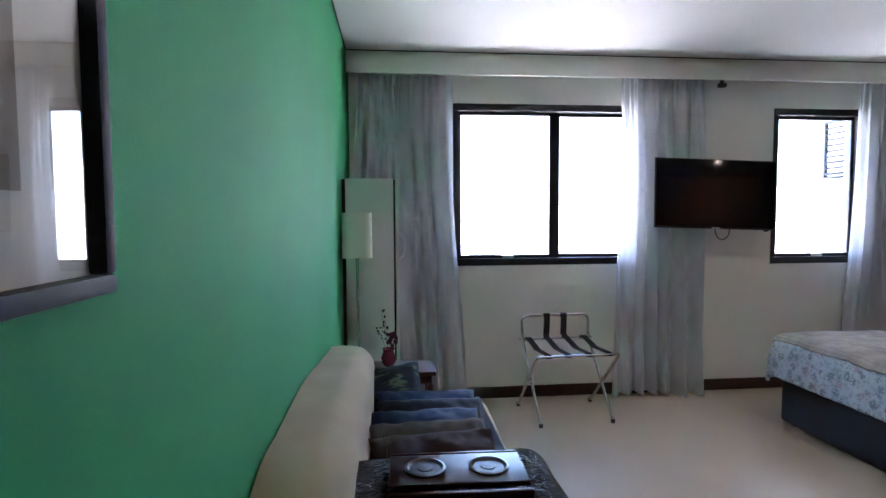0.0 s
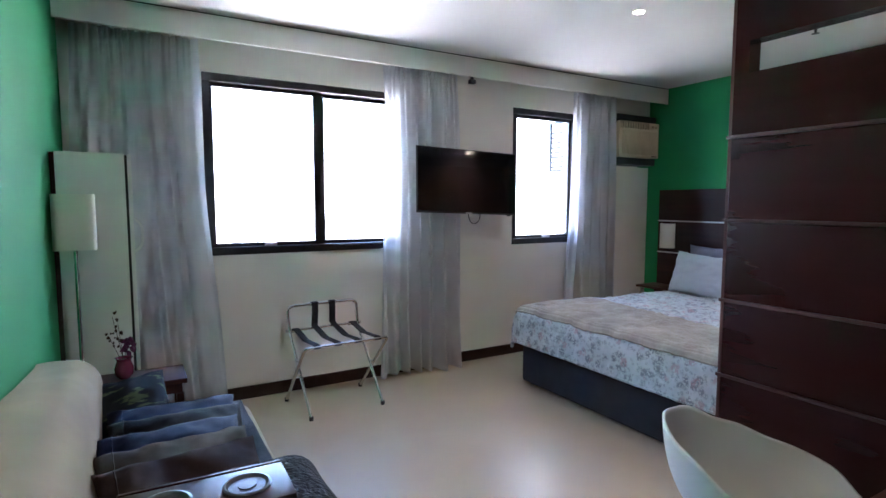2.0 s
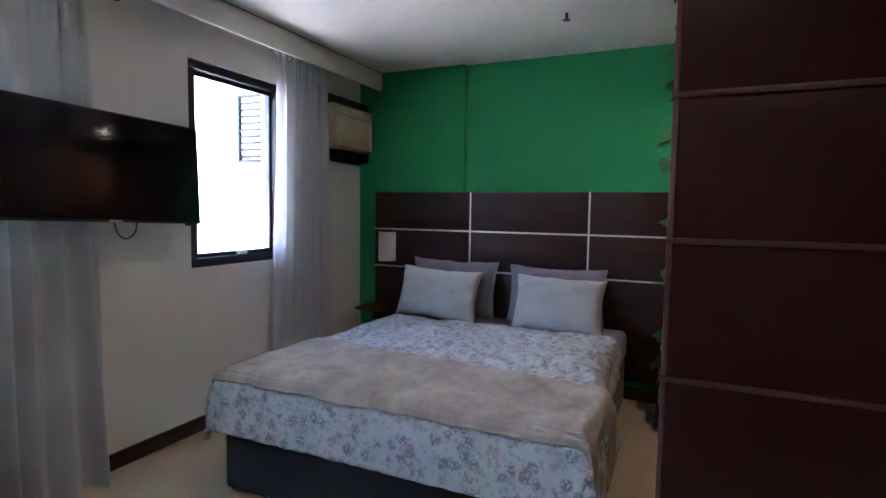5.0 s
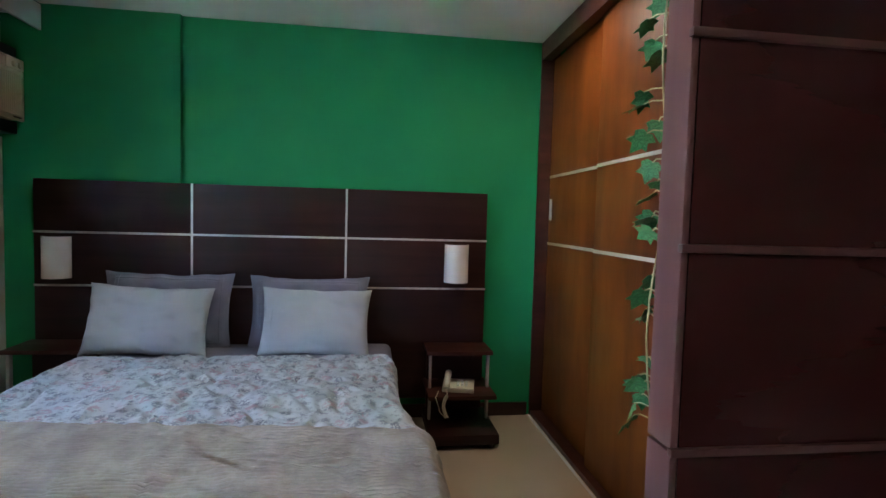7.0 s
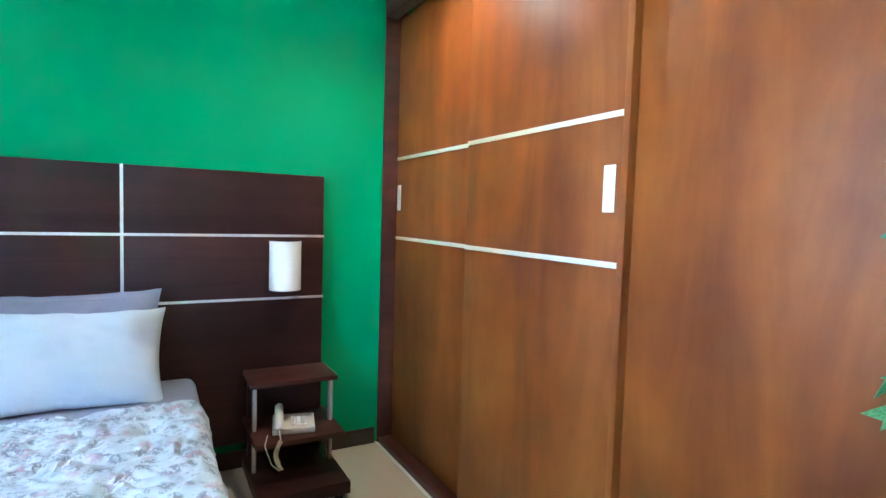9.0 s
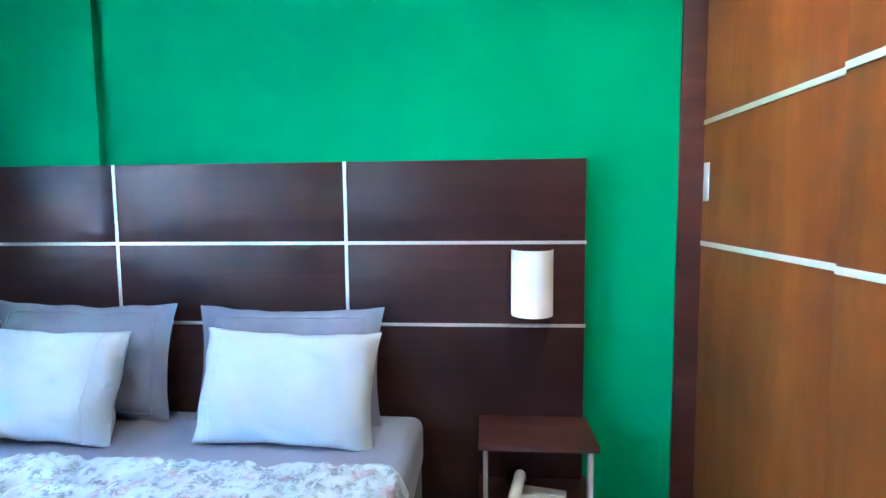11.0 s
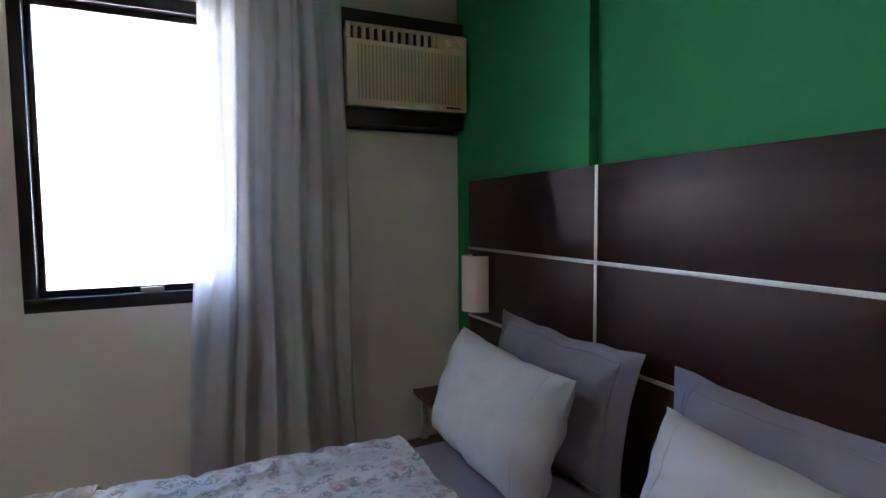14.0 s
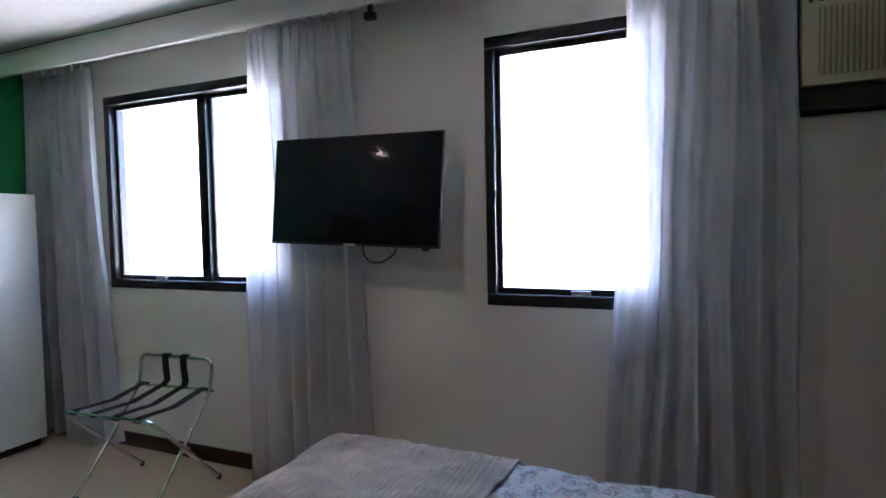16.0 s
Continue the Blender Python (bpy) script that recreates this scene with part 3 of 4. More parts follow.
cover("quilt", BX0 + 0.08, -0.52, BY0 + 0.025, BY1 - 0.045, 0.537, (0.265, 0.26, 0.25), 0.02, M_FLORAL, "pale blue floral quilt spread over the bed", "quilt", 3.0, 0.012, 190, 190, creases=0.012, tuck=0.11)
cover("throw_blanket", BX0 + 0.075, -1.475, BY0 + 0.02, BY1 - 0.04, 0.567, (0.07, 0.3, 0.2), 0.012, M_THROW, "taupe plush throw folded across the foot of the bed", "blanket", 9.0, 0.01, 230, 110, ribs=0.0022, creases=0.006, skew=0.11)


def pillow(m, w, h, t, material, flange, label, seed, hem_at=4, slack=1.0):
    ob = thing("pillow", m, label, "pillow", "bed pillows")
    bm = bmesh.new()
    n = 34
    for sgn in (1, -1):
        g = []
        for i in range(n + 1):
            row = []
            for j in range(n + 1):
                u, v = 2 * i / n - 1, 2 * j / n - 1
                inner_u, inner_v = u * (1 + flange), v * (1 + flange)
                puff = max(0.0, 1 - min(1, abs(inner_u)) ** 3.2) ** 0.55 * max(0.0, 1 - min(1, abs(inner_v)) ** 3.2) ** 0.55
                pin = 1 - 0.07 * (1 - v * v) * abs(u) ** 6
                pin2 = 1 - 0.09 * (1 - u * u) * abs(v) ** 6
                rim = min(1.0, (1 - max(abs(u), abs(v))) * n / 2)
                wr = noise.noise(Vector((u * 2.2 + seed, v * 2.2, 3))) * 0.018 + noise.noise(Vector((u * 6 + seed, v * 5, 1))) * 0.006
                ridge = 1 - abs(noise.noise(Vector((u * 3.1 + seed + 1.5 * v, v * 2.3 - u, 5 + sgn)))) * 3
                wr += sgn * 0.006 * max(0.0, ridge) * rim * (0.35 + max(abs(u), abs(v)) ** 2)
                wr *= slack
                row.append(bm.verts.new((u * w / 2 * pin, sgn * (t / 2 * puff + 0.004) * rim + wr * min(1, puff + 0.25), v * h / 2 * pin2 + 0.01 * noise.noise(Vector((u * 3 + seed, 1, sgn * 0))))))
            g.append(row)
        if sgn < 0:
            seams = [tuple(v.co) for v in g[hem_at][1:-1]]
            a, b = 3, n - 3
            border = [g[k][a] for k in range(a, b)] + [g[b][k] for k in range(a, b)] + [g[k][b] for k in range(b, a, -1)] + [g[a][k] for k in range(b, a, -1)]
            border = [(q.co.x, q.co.y - 0.001, q.co.z) for q in border]
        for i in range(n):
            for j in range(n):
                q = (g[i][j], g[i + 1][j], g[i + 1][j + 1], g[i][j + 1])
                bm.faces.new(q if sgn < 0 else q[::-1])
    bmesh.ops.remove_doubles(bm, verts=bm.verts, dist=0.0008)
    bmesh.ops.recalc_face_normals(bm, faces=bm.faces)
    body = part("cushion_body", bm, material, ob)
    if flange:
        part("border_seam", tube(border, 0.0022, 6, True), material, ob)
    part("seam", tube([(seam[0], seam[1] - 0.0008, seam[2]) for seam in seams], 0.0016, 6), material, ob)
    return ob


def lean(x, y, z, tilt, turn=0, roll=0):
    """A pillow standing on its long edge at (x, y, z), leaning back towards the headboard."""
    return pose(x, y, z, 0, 0, -90 + turn) @ pose(0, 0, 0, -tilt, roll, 0)


pillow(lean(-0.098, -0.924, 0.713, 10, 1, 1), 0.7, 0.44, 0.13, M_GREYLINEN, 0.13, "grey cotton pillow with a flat border against the headboard", 1)
pillow(lean(-0.085, -1.705, 0.702, 11, -1), 0.7, 0.43, 0.13, M_GREYLINEN, 0.13, "grey cotton pillow with a flat border against the headboard", 5)
pillow(lean(-0.29, -0.89, 0.69, 18, 1, 2.5), 0.63, 0.385, 0.17, M_WHITELINEN, 0.0, "pale cotton pillow leaning on a grey pillow", 9, 30)
pillow(lean(-0.24, -1.757, 0.674, 20, -1, 1), 0.615, 0.39, 0.17, M_WHITELINEN, 0.0, "pale cotton pillow leaning on a grey pillow", 13)


# ---- nightstands ----
def nightstand(m, top_x, label):
    ob = thing("nightstand", m, label, "nightstand", "nightstands")
    w = 0.39
    part("top_shelf", box(top_x, -0.002, -w / 2, w / 2, 0.478, 0.5, 0.003), M_REDWOOD, ob)
    part("middle_shelf", box(-0.37, -0.002, -w / 2, w / 2, 0.252, 0.275, 0.003), M_REDWOOD, ob)
    part("plinth", box(-0.46, -0.002, -w / 2, w / 2, 0.03, 0.085, 0.004), M_WENGE, ob)
    part("back_panel", box(-0.03, -0.004, -w / 2 + 0.02, w / 2 - 0.02, 0.086, 0.477, 0.002), M_WENGE, ob)
    for y in (-w / 2 + 0.022, w / 2 - 0.022):
        part("metal_post", box(top_x + 0.03, top_x + 0.06, y - 0.008, y + 0.008, 0.276, 0.4775, 0.002), M_ALU, ob, "flat aluminium post")
        part("metal_post", box(top_x + 0.03, top_x + 0.06, y - 0.008, y + 0.008, 0.0855, 0.2515, 0.002), M_ALU, ob, "flat aluminium post")
    for x in (-0.42, -0.06):
        for y in (-w / 2 + 0.04, w / 2 - 0.04):
            part("foot", lathe([(0.018, 0.0), (0.02, 0.0295)], 12), M_PLASTIC, ob).location = (x, y, 0)
    return ob


nightstand(pose(-0.001, -2.59, 0), -0.25, "dark wood nightstand with three shelves and metal posts")
nightstand(pose(-0.001, -0.345, 0.026), -0.27, "dark wood nightstand in the corner by the window")


# ---- telephone on the nightstand ----
phone = thing("telephone", pose(-0.235, -2.585, 0.2755, 0, 0, -12) @ Matrix.Diagonal((0.92, 0.92, 0.8, 1)), "ivory corded desk telephone on the nightstand", "telephone")
bm = bmesh.new()
bm_box(bm, -0.085, 0.085, -0.1, 0.1, 0, 0.035, 0.006)
for v in bm.verts:
    if v.co.z > 0.015:
        v.co.z += 0.07 * (v.co.x + 0.085)
part("base", bm, M_IVORY, phone)
for r in range(4):
    for c in range(3):
        x = -0.055 + r * 0.026
        part("key", box(x, x + 0.016, -0.06 + c * 0.026, -0.042 + c * 0.026, 0.0385 + 0.07 * (x + 0.085), 0.044 + 0.07 * (x + 0.085), 0.001), M_WHITEPL, phone)
handset = part("handset", tube(rounded([(-0.1, 0.07, 0.05), (-0.095, 0.07, 0.078), (0.085, 0.07, 0.1), (0.095, 0.07, 0.062)], 0.03), 0.021, 12), M_IVORY, phone)
coil = [(-0.195 + 0.01 * math.cos(k * 1.1), 0.06 + 0.01 * math.sin(k * 1.1) + 0.02 * math.sin(k / 30), 0.02 - 0.0016 * k) for k in range(100)]
part("coiled_cord", tube([(-0.1, 0.068, 0.045), (-0.15, 0.064, 0.03)] + coil + [(-0.2, 0.1, -0.1), (-0.19, 0.13, 0.0), (-0.1, 0.12, 0.012)], 0.003, 6), M_IVORY, phone)


# ---- television ----
tv = thing("television", pose(-2.238, -0.18, 1.471, -4.5, 1.9, -2.2), "black flat-screen television on a wall bracket, switched off", "television")
part("cabinet", box(-0.441, 0.441, -0.012, 0.004, -0.246, 0.246, 0.002), M_PLASTIC, tv)
part("rear_housing", box(-0.3, 0.3, 0.004, 0.046, -0.2, 0.12, 0.012), M_PLASTIC, tv)
part("screen", box(-0.434, 0.434, -0.0145, -0.0125, -0.234, 0.24), M_BLACKGLASS, tv, "dark glossy screen")
part("badge", box(-0.03, 0.03, -0.0145, -0.012, -0.2455, -0.236, 0.001), M_ALU, tv)
part("sensor_foot", box(0.36, 0.39, -0.008, 0.004, -0.256, -0.2455, 0.002), M_PLASTIC, tv)
part("wall_bracket", box(0.03, 0.17, 0.045, 0.165, -0.09, 0.09, 0.006), M_BLACKMETAL, tv)
part("power_cable", tube(rounded([(0.03, 0.05, -0.24), (0.04, 0.05, -0.3), (0.1, 0.07, -0.325), (0.17, 0.1, -0.28), (0.18, 0.12, -0.2)], 0.04), 0.004, 8), M_PLASTIC, tv)

# ---- window air conditioner ----
# cream darkened by hand: the shade between the grille ribs
M_RIBSHADE = surface("rib_shade_cream", (0.36, 0.3, 0.17), (0.44, 0.37, 0.22), 6, 0.6, 0.06, 0.05, 200)
ac = thing("air_conditioner", pose(-0.256, -0.125, 1.748), "yellowed cream window air conditioner in a black frame", "air conditioner")
AW, AH = 0.275, 0.336
part("housing", box(-AW + 0.01, AW - 0.01, 0.022, 0.45, 0.006, AH - 0.006, 0.004), M_CREAM, ac)
fb = bmesh.new()
bm_box(fb, -AW, AW, 0.0, 0.022, 0.0, 0.272, 0.008)
bm_box(fb, 0.13, AW, 0.0, 0.022, 0.272, AH, 0.006)
bm_box(fb, -AW, 0.13, 0.0, 0.022, 0.325, AH, 0.004)
bm_box(fb, -AW, -AW + 0.018, 0.0, 0.022, 0.272, 0.325, 0.003)
part("front_fascia", fb, M_CREAM, ac)
part("vent_recess", box(-AW + 0.018, 0.13, 0.0215, 0.0235, 0.272, 0.325), M_PLASTIC, ac, "dark air outlet")
for k in range(11):
    x = -AW + 0.045 + k * 0.035
    bm = bmesh.new()
    bm_box(bm, -0.004, 0.004, 0.003, 0.021, 0.273, 0.324, 0.001)
    bmesh.ops.rotate(bm, verts=bm.verts, matrix=Matrix.Rotation(0.45, 3, "Z"))
    part("vane", bm, M_CREAM, ac).location = (x, 0, 0)
# flat darker plate, so the ribs seem to have shade between them
part("grille_shade", box(-AW + 0.045, -AW + 0.52, -0.001, 0.001, 0.03, 0.25), M_RIBSHADE, ac, "darker cream plate painting the shade between the ribs")
for k in range(30):
    x = -AW + 0.05 + k * 0.0158
    part("grille_rib", box(x, x + 0.008, -0.005, 0.0005, 0.03, 0.25, 0.001), M_CREAM, ac)
for x in (0.185, 0.235):
    knob = part("knob", lathe([(0.017, 0.0), (0.016, 0.012), (0.012, 0.015)], 16), M_CREAM, ac)
    knob.matrix_basis = pose(x, 0.0, 0.3, 90)
part("label_bar", box(0.17, 0.24, -0.0055, -0.004, 0.012, 0.02), M_BASE, ac)
for name, z0, z1 in (("lower_frame", 1.681, 1.747), ("upper_frame", 2.086, 2.152)):
    part(name, box(-0.284, 0.277, 0.04, 0.2, z0 - 1.748, z1 - 1.748, 0.004), M_BLACKMETAL, ac, "black aluminium frame rail")
part("side_frame", box(-0.284, -0.276, 0.041, 0.2, 0, AH, 0.002), M_BLACKMETAL, ac)

clip = bmesh.new()
bm_box(clip, -2.19, -2.14, -0.135, -0.1, 2.232, 2.262, 0.004)
bm_box(clip, -2.175, -2.155, -0.125, -0.105, 2.262, 2.335, 0.003)
part("rail_stop", clip, M_PLASTIC, pelmet, "small black rail stop")

# ---- luggage rack ----
rack = thing("luggage_rack", pose(-3.376, -0.375, 0, 0, 0, 3.5), "folding chrome luggage rack with black webbing straps", "luggage rack")
W = 0.265
part("front_frame", tube(rounded([(-W, 0.21, 0.012), (-W - 0.01, -0.2, 0.445), (W + 0.01, -0.2, 0.445), (W, 0.21, 0.012)], 0.03), 0.0105), M_CHROME, rack)
part("rear_frame", tube(rounded([(-W + 0.025, -0.19, 0.012), (-W + 0.025, 0.2, 0.47), (-W + 0.02, 0.22, 0.63), (W - 0.02, 0.22, 0.63), (W - 0.025, 0.2, 0.47), (W - 0.025, -0.19, 0.012)], 0.05), 0.0105), M_CHROME, rack)
part("rear_rail", tube([(-W + 0.0, 0.2, 0.47), (W - 0.0, 0.2, 0.47)], 0.009), M_CHROME, rack)
for s in (-1, 1):
    part("brace", tube([(s * (W - 0.012), -0.015, 0.235), (s * (W - 0.012), 0.025, 0.235)], 0.012), M_CHROME, rack)
    for y, w in ((0.21, W), (-0.19, W - 0.025)):
        part("rubber_foot", lathe([(0.013, 0.0), (0.014, 0.024)], 12), M_PLASTIC, rack).location = (s * w, y, 0)
for k, x in enumerate((-0.2, -0.068, 0.068, 0.2)):
    pts = [(x, -0.213, 0.44), (x, -0.2, 0.458), (x, 0.0, 0.446), (x, 0.2, 0.483)]
    if k in (1, 2):
        pts += [(x * 0.92, 0.215, 0.5), (x * 0.9, 0.207, 0.58), (x * 0.9, 0.207, 0.642), (x * 0.9, 0.232, 0.643), (x * 0.9, 0.233, 0.615)]
    else:
        pts += [(x, 0.213, 0.475), (x, 0.21, 0.455)]
    bm = bmesh.new()
    pts = [Vector(p) for p in pts]
    prev = None
    for i, p in enumerate(pts):
        a, b = pts[max(0, i - 1)], pts[min(len(pts) - 1, i + 1)]
        nrm = Vector((1, 0, 0)).cross((b - a).normalized()) * 0.0015
        row = [bm.verts.new(p + Vector((sx * 0.022, 0, 0)) + sn * nrm) for sx, sn in ((-1, -1), (1, -1), (1, 1), (-1, 1))]
        if prev:
            for q in range(4):
                bm.faces.new((prev[q], prev[(q + 1) % 4], row[(q + 1) % 4], row[q]))
        prev = row
    bmesh.ops.recalc_face_normals(bm, faces=bm.faces)
    part("strap", bm, M_STRAP, rack, "black webbing strap")


# ---- sofa ----
def extruded(profile, a, b, axis="y", r=0.0, cuts=10, wave=0.0, seed=0.0):
    """A closed (x, z) profile drawn out along y from a to b."""
    bm = bmesh.new()
    rows = []
    for k in range(cuts + 1):
        y = a + (b - a) * k / cuts
        rows.append([bm.verts.new((x, y, z)) for x, z in profile])
    n = len(profile)
    for A, B in zip(rows, rows[1:]):
        for k in range(n):
            bm.faces.new((A[k], A[(k + 1) % n], B[(k + 1) % n], B[k]))
    caps = [bm.faces.new(rows[0][::-1]), bm.faces.new(rows[-1])]
    bmesh.ops.recalc_face_normals(bm, faces=bm.faces)
    if r:
        es = [e for f in caps for e in f.edges]
        bmesh.ops.bevel(bm, geom=es, offset=r, segments=4, affect="EDGES", profile=0.6)
    if wave:
        for v in bm.verts:
            p = v.co * 6 + Vector((seed, 0, 0))
            v.co += Vector((noise.noise(p), noise.noise(p + Vector((7, 0, 0))) * 0.4, noise.noise(p + Vector((0, 7, 0))))) * wave
    return bm


def arc(cx, cz, rx, rz, a0, a1, n):
    return [(cx + rx * math.cos(radians(a0 + (a1 - a0) * k / n)), cz + rz * math.sin(radians(a0 + (a1 - a0) * k / n))) for k in range(n + 1)]


sofa = thing("sofa", pose(0, 0, 0), "beige velour sofa with a dark blanket over its arm and seat", "sofa")
backrest_bm = extruded([(-4.8, 0.06), (-4.56, 0.06), (-4.6, 0.45)] + arc(-4.7, 0.655, 0.095, 0.122, 0, 90, 10) + [(-4.76, 0.781), (-4.8, 0.778)], -2.93, -1.3, r=0.07, cuts=30, wave=0.006)
for v in backrest_bm.verts:
    if v.co.z > 0.4:
        f = min(1.0, max(0.0, (v.co.y + 2.1) / 0.8))
        low = min(1.0, max(0.0, (-2.62 - v.co.y) / 0.29))
        v.co.z += (0.02 - 0.06 * f * f * (3 - 2 * f) - 0.14 * low ** 1.6) * min(1.0, (v.co.z - 0.4) / 0.25)
part("backrest", backrest_bm, M_BEIGE, sofa)
part("seat_base", box(-4.595, -4.1, -2.5, -1.26, 0.06, 0.34, 0.03), M_BEIGE, sofa)
part("seat_cushion", soft_slab(-4.605, -4.075, -2.48, -1.25, 0.33, 0.432, 0.045, 5, 0.006), M_BEIGE, sofa)
part("armrest", extruded([(x, z) for x, z in [(-4.6, 0.06), (-4.145, 0.06)] + arc(-4.195, 0.61, 0.05, 0.07, 0, 90, 5) + arc(-4.55, 0.61, 0.05, 0.07, 90, 180, 5)], -2.665, -2.47, r=0.06, cuts=8, wave=0.004), M_BEIGE, sofa)
for x in (-4.72, -4.16):
    for y in (-2.8, -1.32):
        part("foot", lathe([(0.022, 0.0), (0.03, 0.062)], 14), M_WENGE, sofa).location = (x, y, 0)
seat_cover = solid("seat_throw", soft_slab(-4.6, -4.105, -2.47, -1.27, 0.434, 0.448, 0.006, 8, 0.004), M_NAVYQUILT, "dark navy quilted throw spread over the sofa seat", "throw")
solid("arm_throw", extruded([(-4.715, 0.3), (-4.715, 0.6)] + arc(-4.63, 0.625, 0.085, 0.075, 170, 90, 6) + arc(-4.19, 0.63, 0.075, 0.078, 90, 0, 6) + [(-4.115, 0.3), (-4.13, 0.3)] + arc(-4.195, 0.625, 0.055, 0.063, 0, 90, 5) + arc(-4.63, 0.615, 0.065, 0.065, 90, 170, 5) + [(-4.695, 0.3)], -2.69, -2.44, cuts=18, wave=0.009, seed=4), M_BLACKQUILT, "charcoal quilted throw draped over the sofa arm", "throw")

M_HOLDER = surface("dark_steel", (0.1, 0.1, 0.1), (0.16, 0.16, 0.16), 30, 0.45, 0.08, 0.1, 200, metal=0.7)
tray = thing("arm_tray", pose(-4.375, -2.59, 0.729, 0, 0, -1.5), "dark slatted wooden sofa-arm tray with two cup holders", "tray")
TR_W, TR_D = 0.155, 0.072
bm = bmesh.new()
bm_box(bm, -TR_W, TR_W, -TR_D, TR_D, 0, 0.012, 0.002)
part("top_board", bm, M_WENGE, tray)
for k, z in enumerate((-0.032, -0.073, -0.114)):
    for s in (-1, 1):
        bm = bmesh.new()
        bm_box(bm, -TR_W, TR_W, -0.005, 0.005, -0.02, 0.02, 0.002)
        bmesh.ops.rotate(bm, verts=bm.verts, matrix=Matrix.Rotation(-s * 0.12 * (k + 1), 3, "X"))
        part("slat", bm, M_WENGE, tray).location = (0, s * (TR_D + (0.03 if s < 0 else 0.012) + 0.008 * k), z + 0.022)
for c in (-0.073, 0.073):
    cup = part("cup_holder", lathe([(0.036, 0.0125), (0.046, 0.0125), (0.047, 0.0165), (0.041, 0.018), (0.037, 0.0135), (0.036, 0.0125)], 30, False), M_HOLDER, tray, "round metal cup holder ring")
    cup.location = (c, 0, 0)
    # no hole is cut: a black disc on the board gives the recess its shade
    pad = part("holder_shade", lathe([(0.036, 0.0122), (0.0355, 0.0132), (0.018, 0.0134), (0.017, 0.015), (0.005, 0.0152)], 30), M_PLASTIC, cup, "dark disc painting the shade inside the cup holder")
    pad.location = (0, 0, 0)

M_CNAVY = surface("navy_satin", (0.01, 0.017, 0.05), (0.02, 0.032, 0.08), 9, 0.6, 0.08, 0.4, 300)
M_CBLACK = surface("black_satin", (0.006, 0.007, 0.011), (0.013, 0.014, 0.022), 9, 0.6, 0.08, 0.4, 300)
M_CGREY = surface("grey_brown_fabric", (0.06, 0.052, 0.047), (0.1, 0.085, 0.075), 9, 0.8, 0.06, 0.4, 300)
M_CBROWN = surface("brown_fabric", (0.03, 0.017, 0.016), (0.052, 0.031, 0.028), 9, 0.75, 0.06, 0.4, 300)
M_CLEAF = surface("leaf_print_fabric", (0.03, 0.042, 0.06), (0.11, 0.16, 0.1), 12, 0.75, 0.06, 0.3, 300, (1, 1, 3.5), contrast=(0.55, 0.62))
for mt in (M_CNAVY, M_CBLACK, M_CGREY, M_CBROWN, M_CLEAF):
    mt.node_tree.nodes["Principled BSDF"].inputs["Specular IOR Level"].default_value = 0.15
ROW = [(-1.44, 0.51, 50, M_CLEAF, "dark sofa cushion with a green leaf print", 21)]
ROW += [(y, 0.49, 69, mt, lab, sd) for y, mt, lab, sd in (
    (-1.7, M_CNAVY, "navy satin sofa cushion leaning in a row", 23), (-1.83, M_CBLACK, "black satin sofa cushion leaning in a row", 26),
    (-1.96, M_CNAVY, "navy satin sofa cushion leaning in a row", 29), (-2.09, M_CGREY, "grey-brown sofa cushion leaning in a row", 33),
    (-2.21, M_CBROWN, "dark brown sofa cushion leaning in a row", 37))]
for k, (y, zc, tilt, mt, lab, sd) in enumerate(ROW):
    first = sd == 21
    ob = pillow(pose(-4.545 if first else -4.4 + 0.012 * (k % 3), y, zc + 0.006 * k, -tilt, 0, -4 + 2 * k) @ pose(0, 0, 0, 0, -12 if first else 0, 0), 0.34 if first else 0.42, 0.34 if first else 0.4, 0.13 if first else 0.085, mt, 0.0, lab, sd, slack=0.6)
    ob.name = "cushion"
    tagged(ob, category="cushion", group="sofa cushions")


# ---- cabinet, floor lamp, side table, vase ----
cabinet = thing("cabinet", pose(-4.64, -0.4, 0), "tall narrow white laminate cabinet in the corner", "cabinet")
part("carcass", box(-0.148, 0.13, -0.225, 0.225, 0.05, 1.545, 0.002), M_LAMINATE, cabinet)
part("plinth", box(-0.14, 0.11, -0.215, 0.215, 0.0, 0.0495), M_PLASTIC, cabinet)
# thin dark strip along the wall side of the carcass
part("gap_strip", box(-0.168, -0.149, -0.226, 0.1, 0.0, 1.54, 0.001), M_BASE, cabinet, "dark strip between the cabinet and the wall")
# black filler that darkens the door gap in place of real shade
part("door_gap_shade", box(0.1302, 0.1405, -0.219, 0.219, 0.06, 1.538), M_PLASTIC, cabinet, "black filler painting the shade in the gap behind the door")
dr = part("door", box(0.142, 0.159, -0.224, 0.224, 0.055, 1.543, 0.003), M_LAMINATE, cabinet, "white cabinet door")
part("handle", tube(rounded([(0.158, -0.17, 1.06), (0.195, -0.172, 1.09), (0.195, -0.172, 1.2), (0.158, -0.17, 1.23)], 0.03), 0.007), M_WHITEPL, dr, "white arched handle")

lamp = thing("floor_lamp", pose(-4.715, -0.74, 0), "slim floor lamp with a cream shade, switched off", "floor lamp")
part("base_plate", lathe([(0.08, 0.0), (0.08, 0.012), (0.02, 0.022), (0.008, 0.03)], 26), M_CHROME, lamp)
part("pole", tube([(0, 0, 0.02), (0, 0, 1.22)], 0.009), M_CHROME, lamp)
bm = bmesh.new()
prof = [(0.083 * (abs(math.cos(q)) ** 0.45) * (1 if math.cos(q) > 0 else -1), 0.06 * (abs(math.sin(q)) ** 0.45) * (1 if math.sin(q) > 0 else -1)) for q in [2 * math.pi * k / 40 for k in range(40)]]
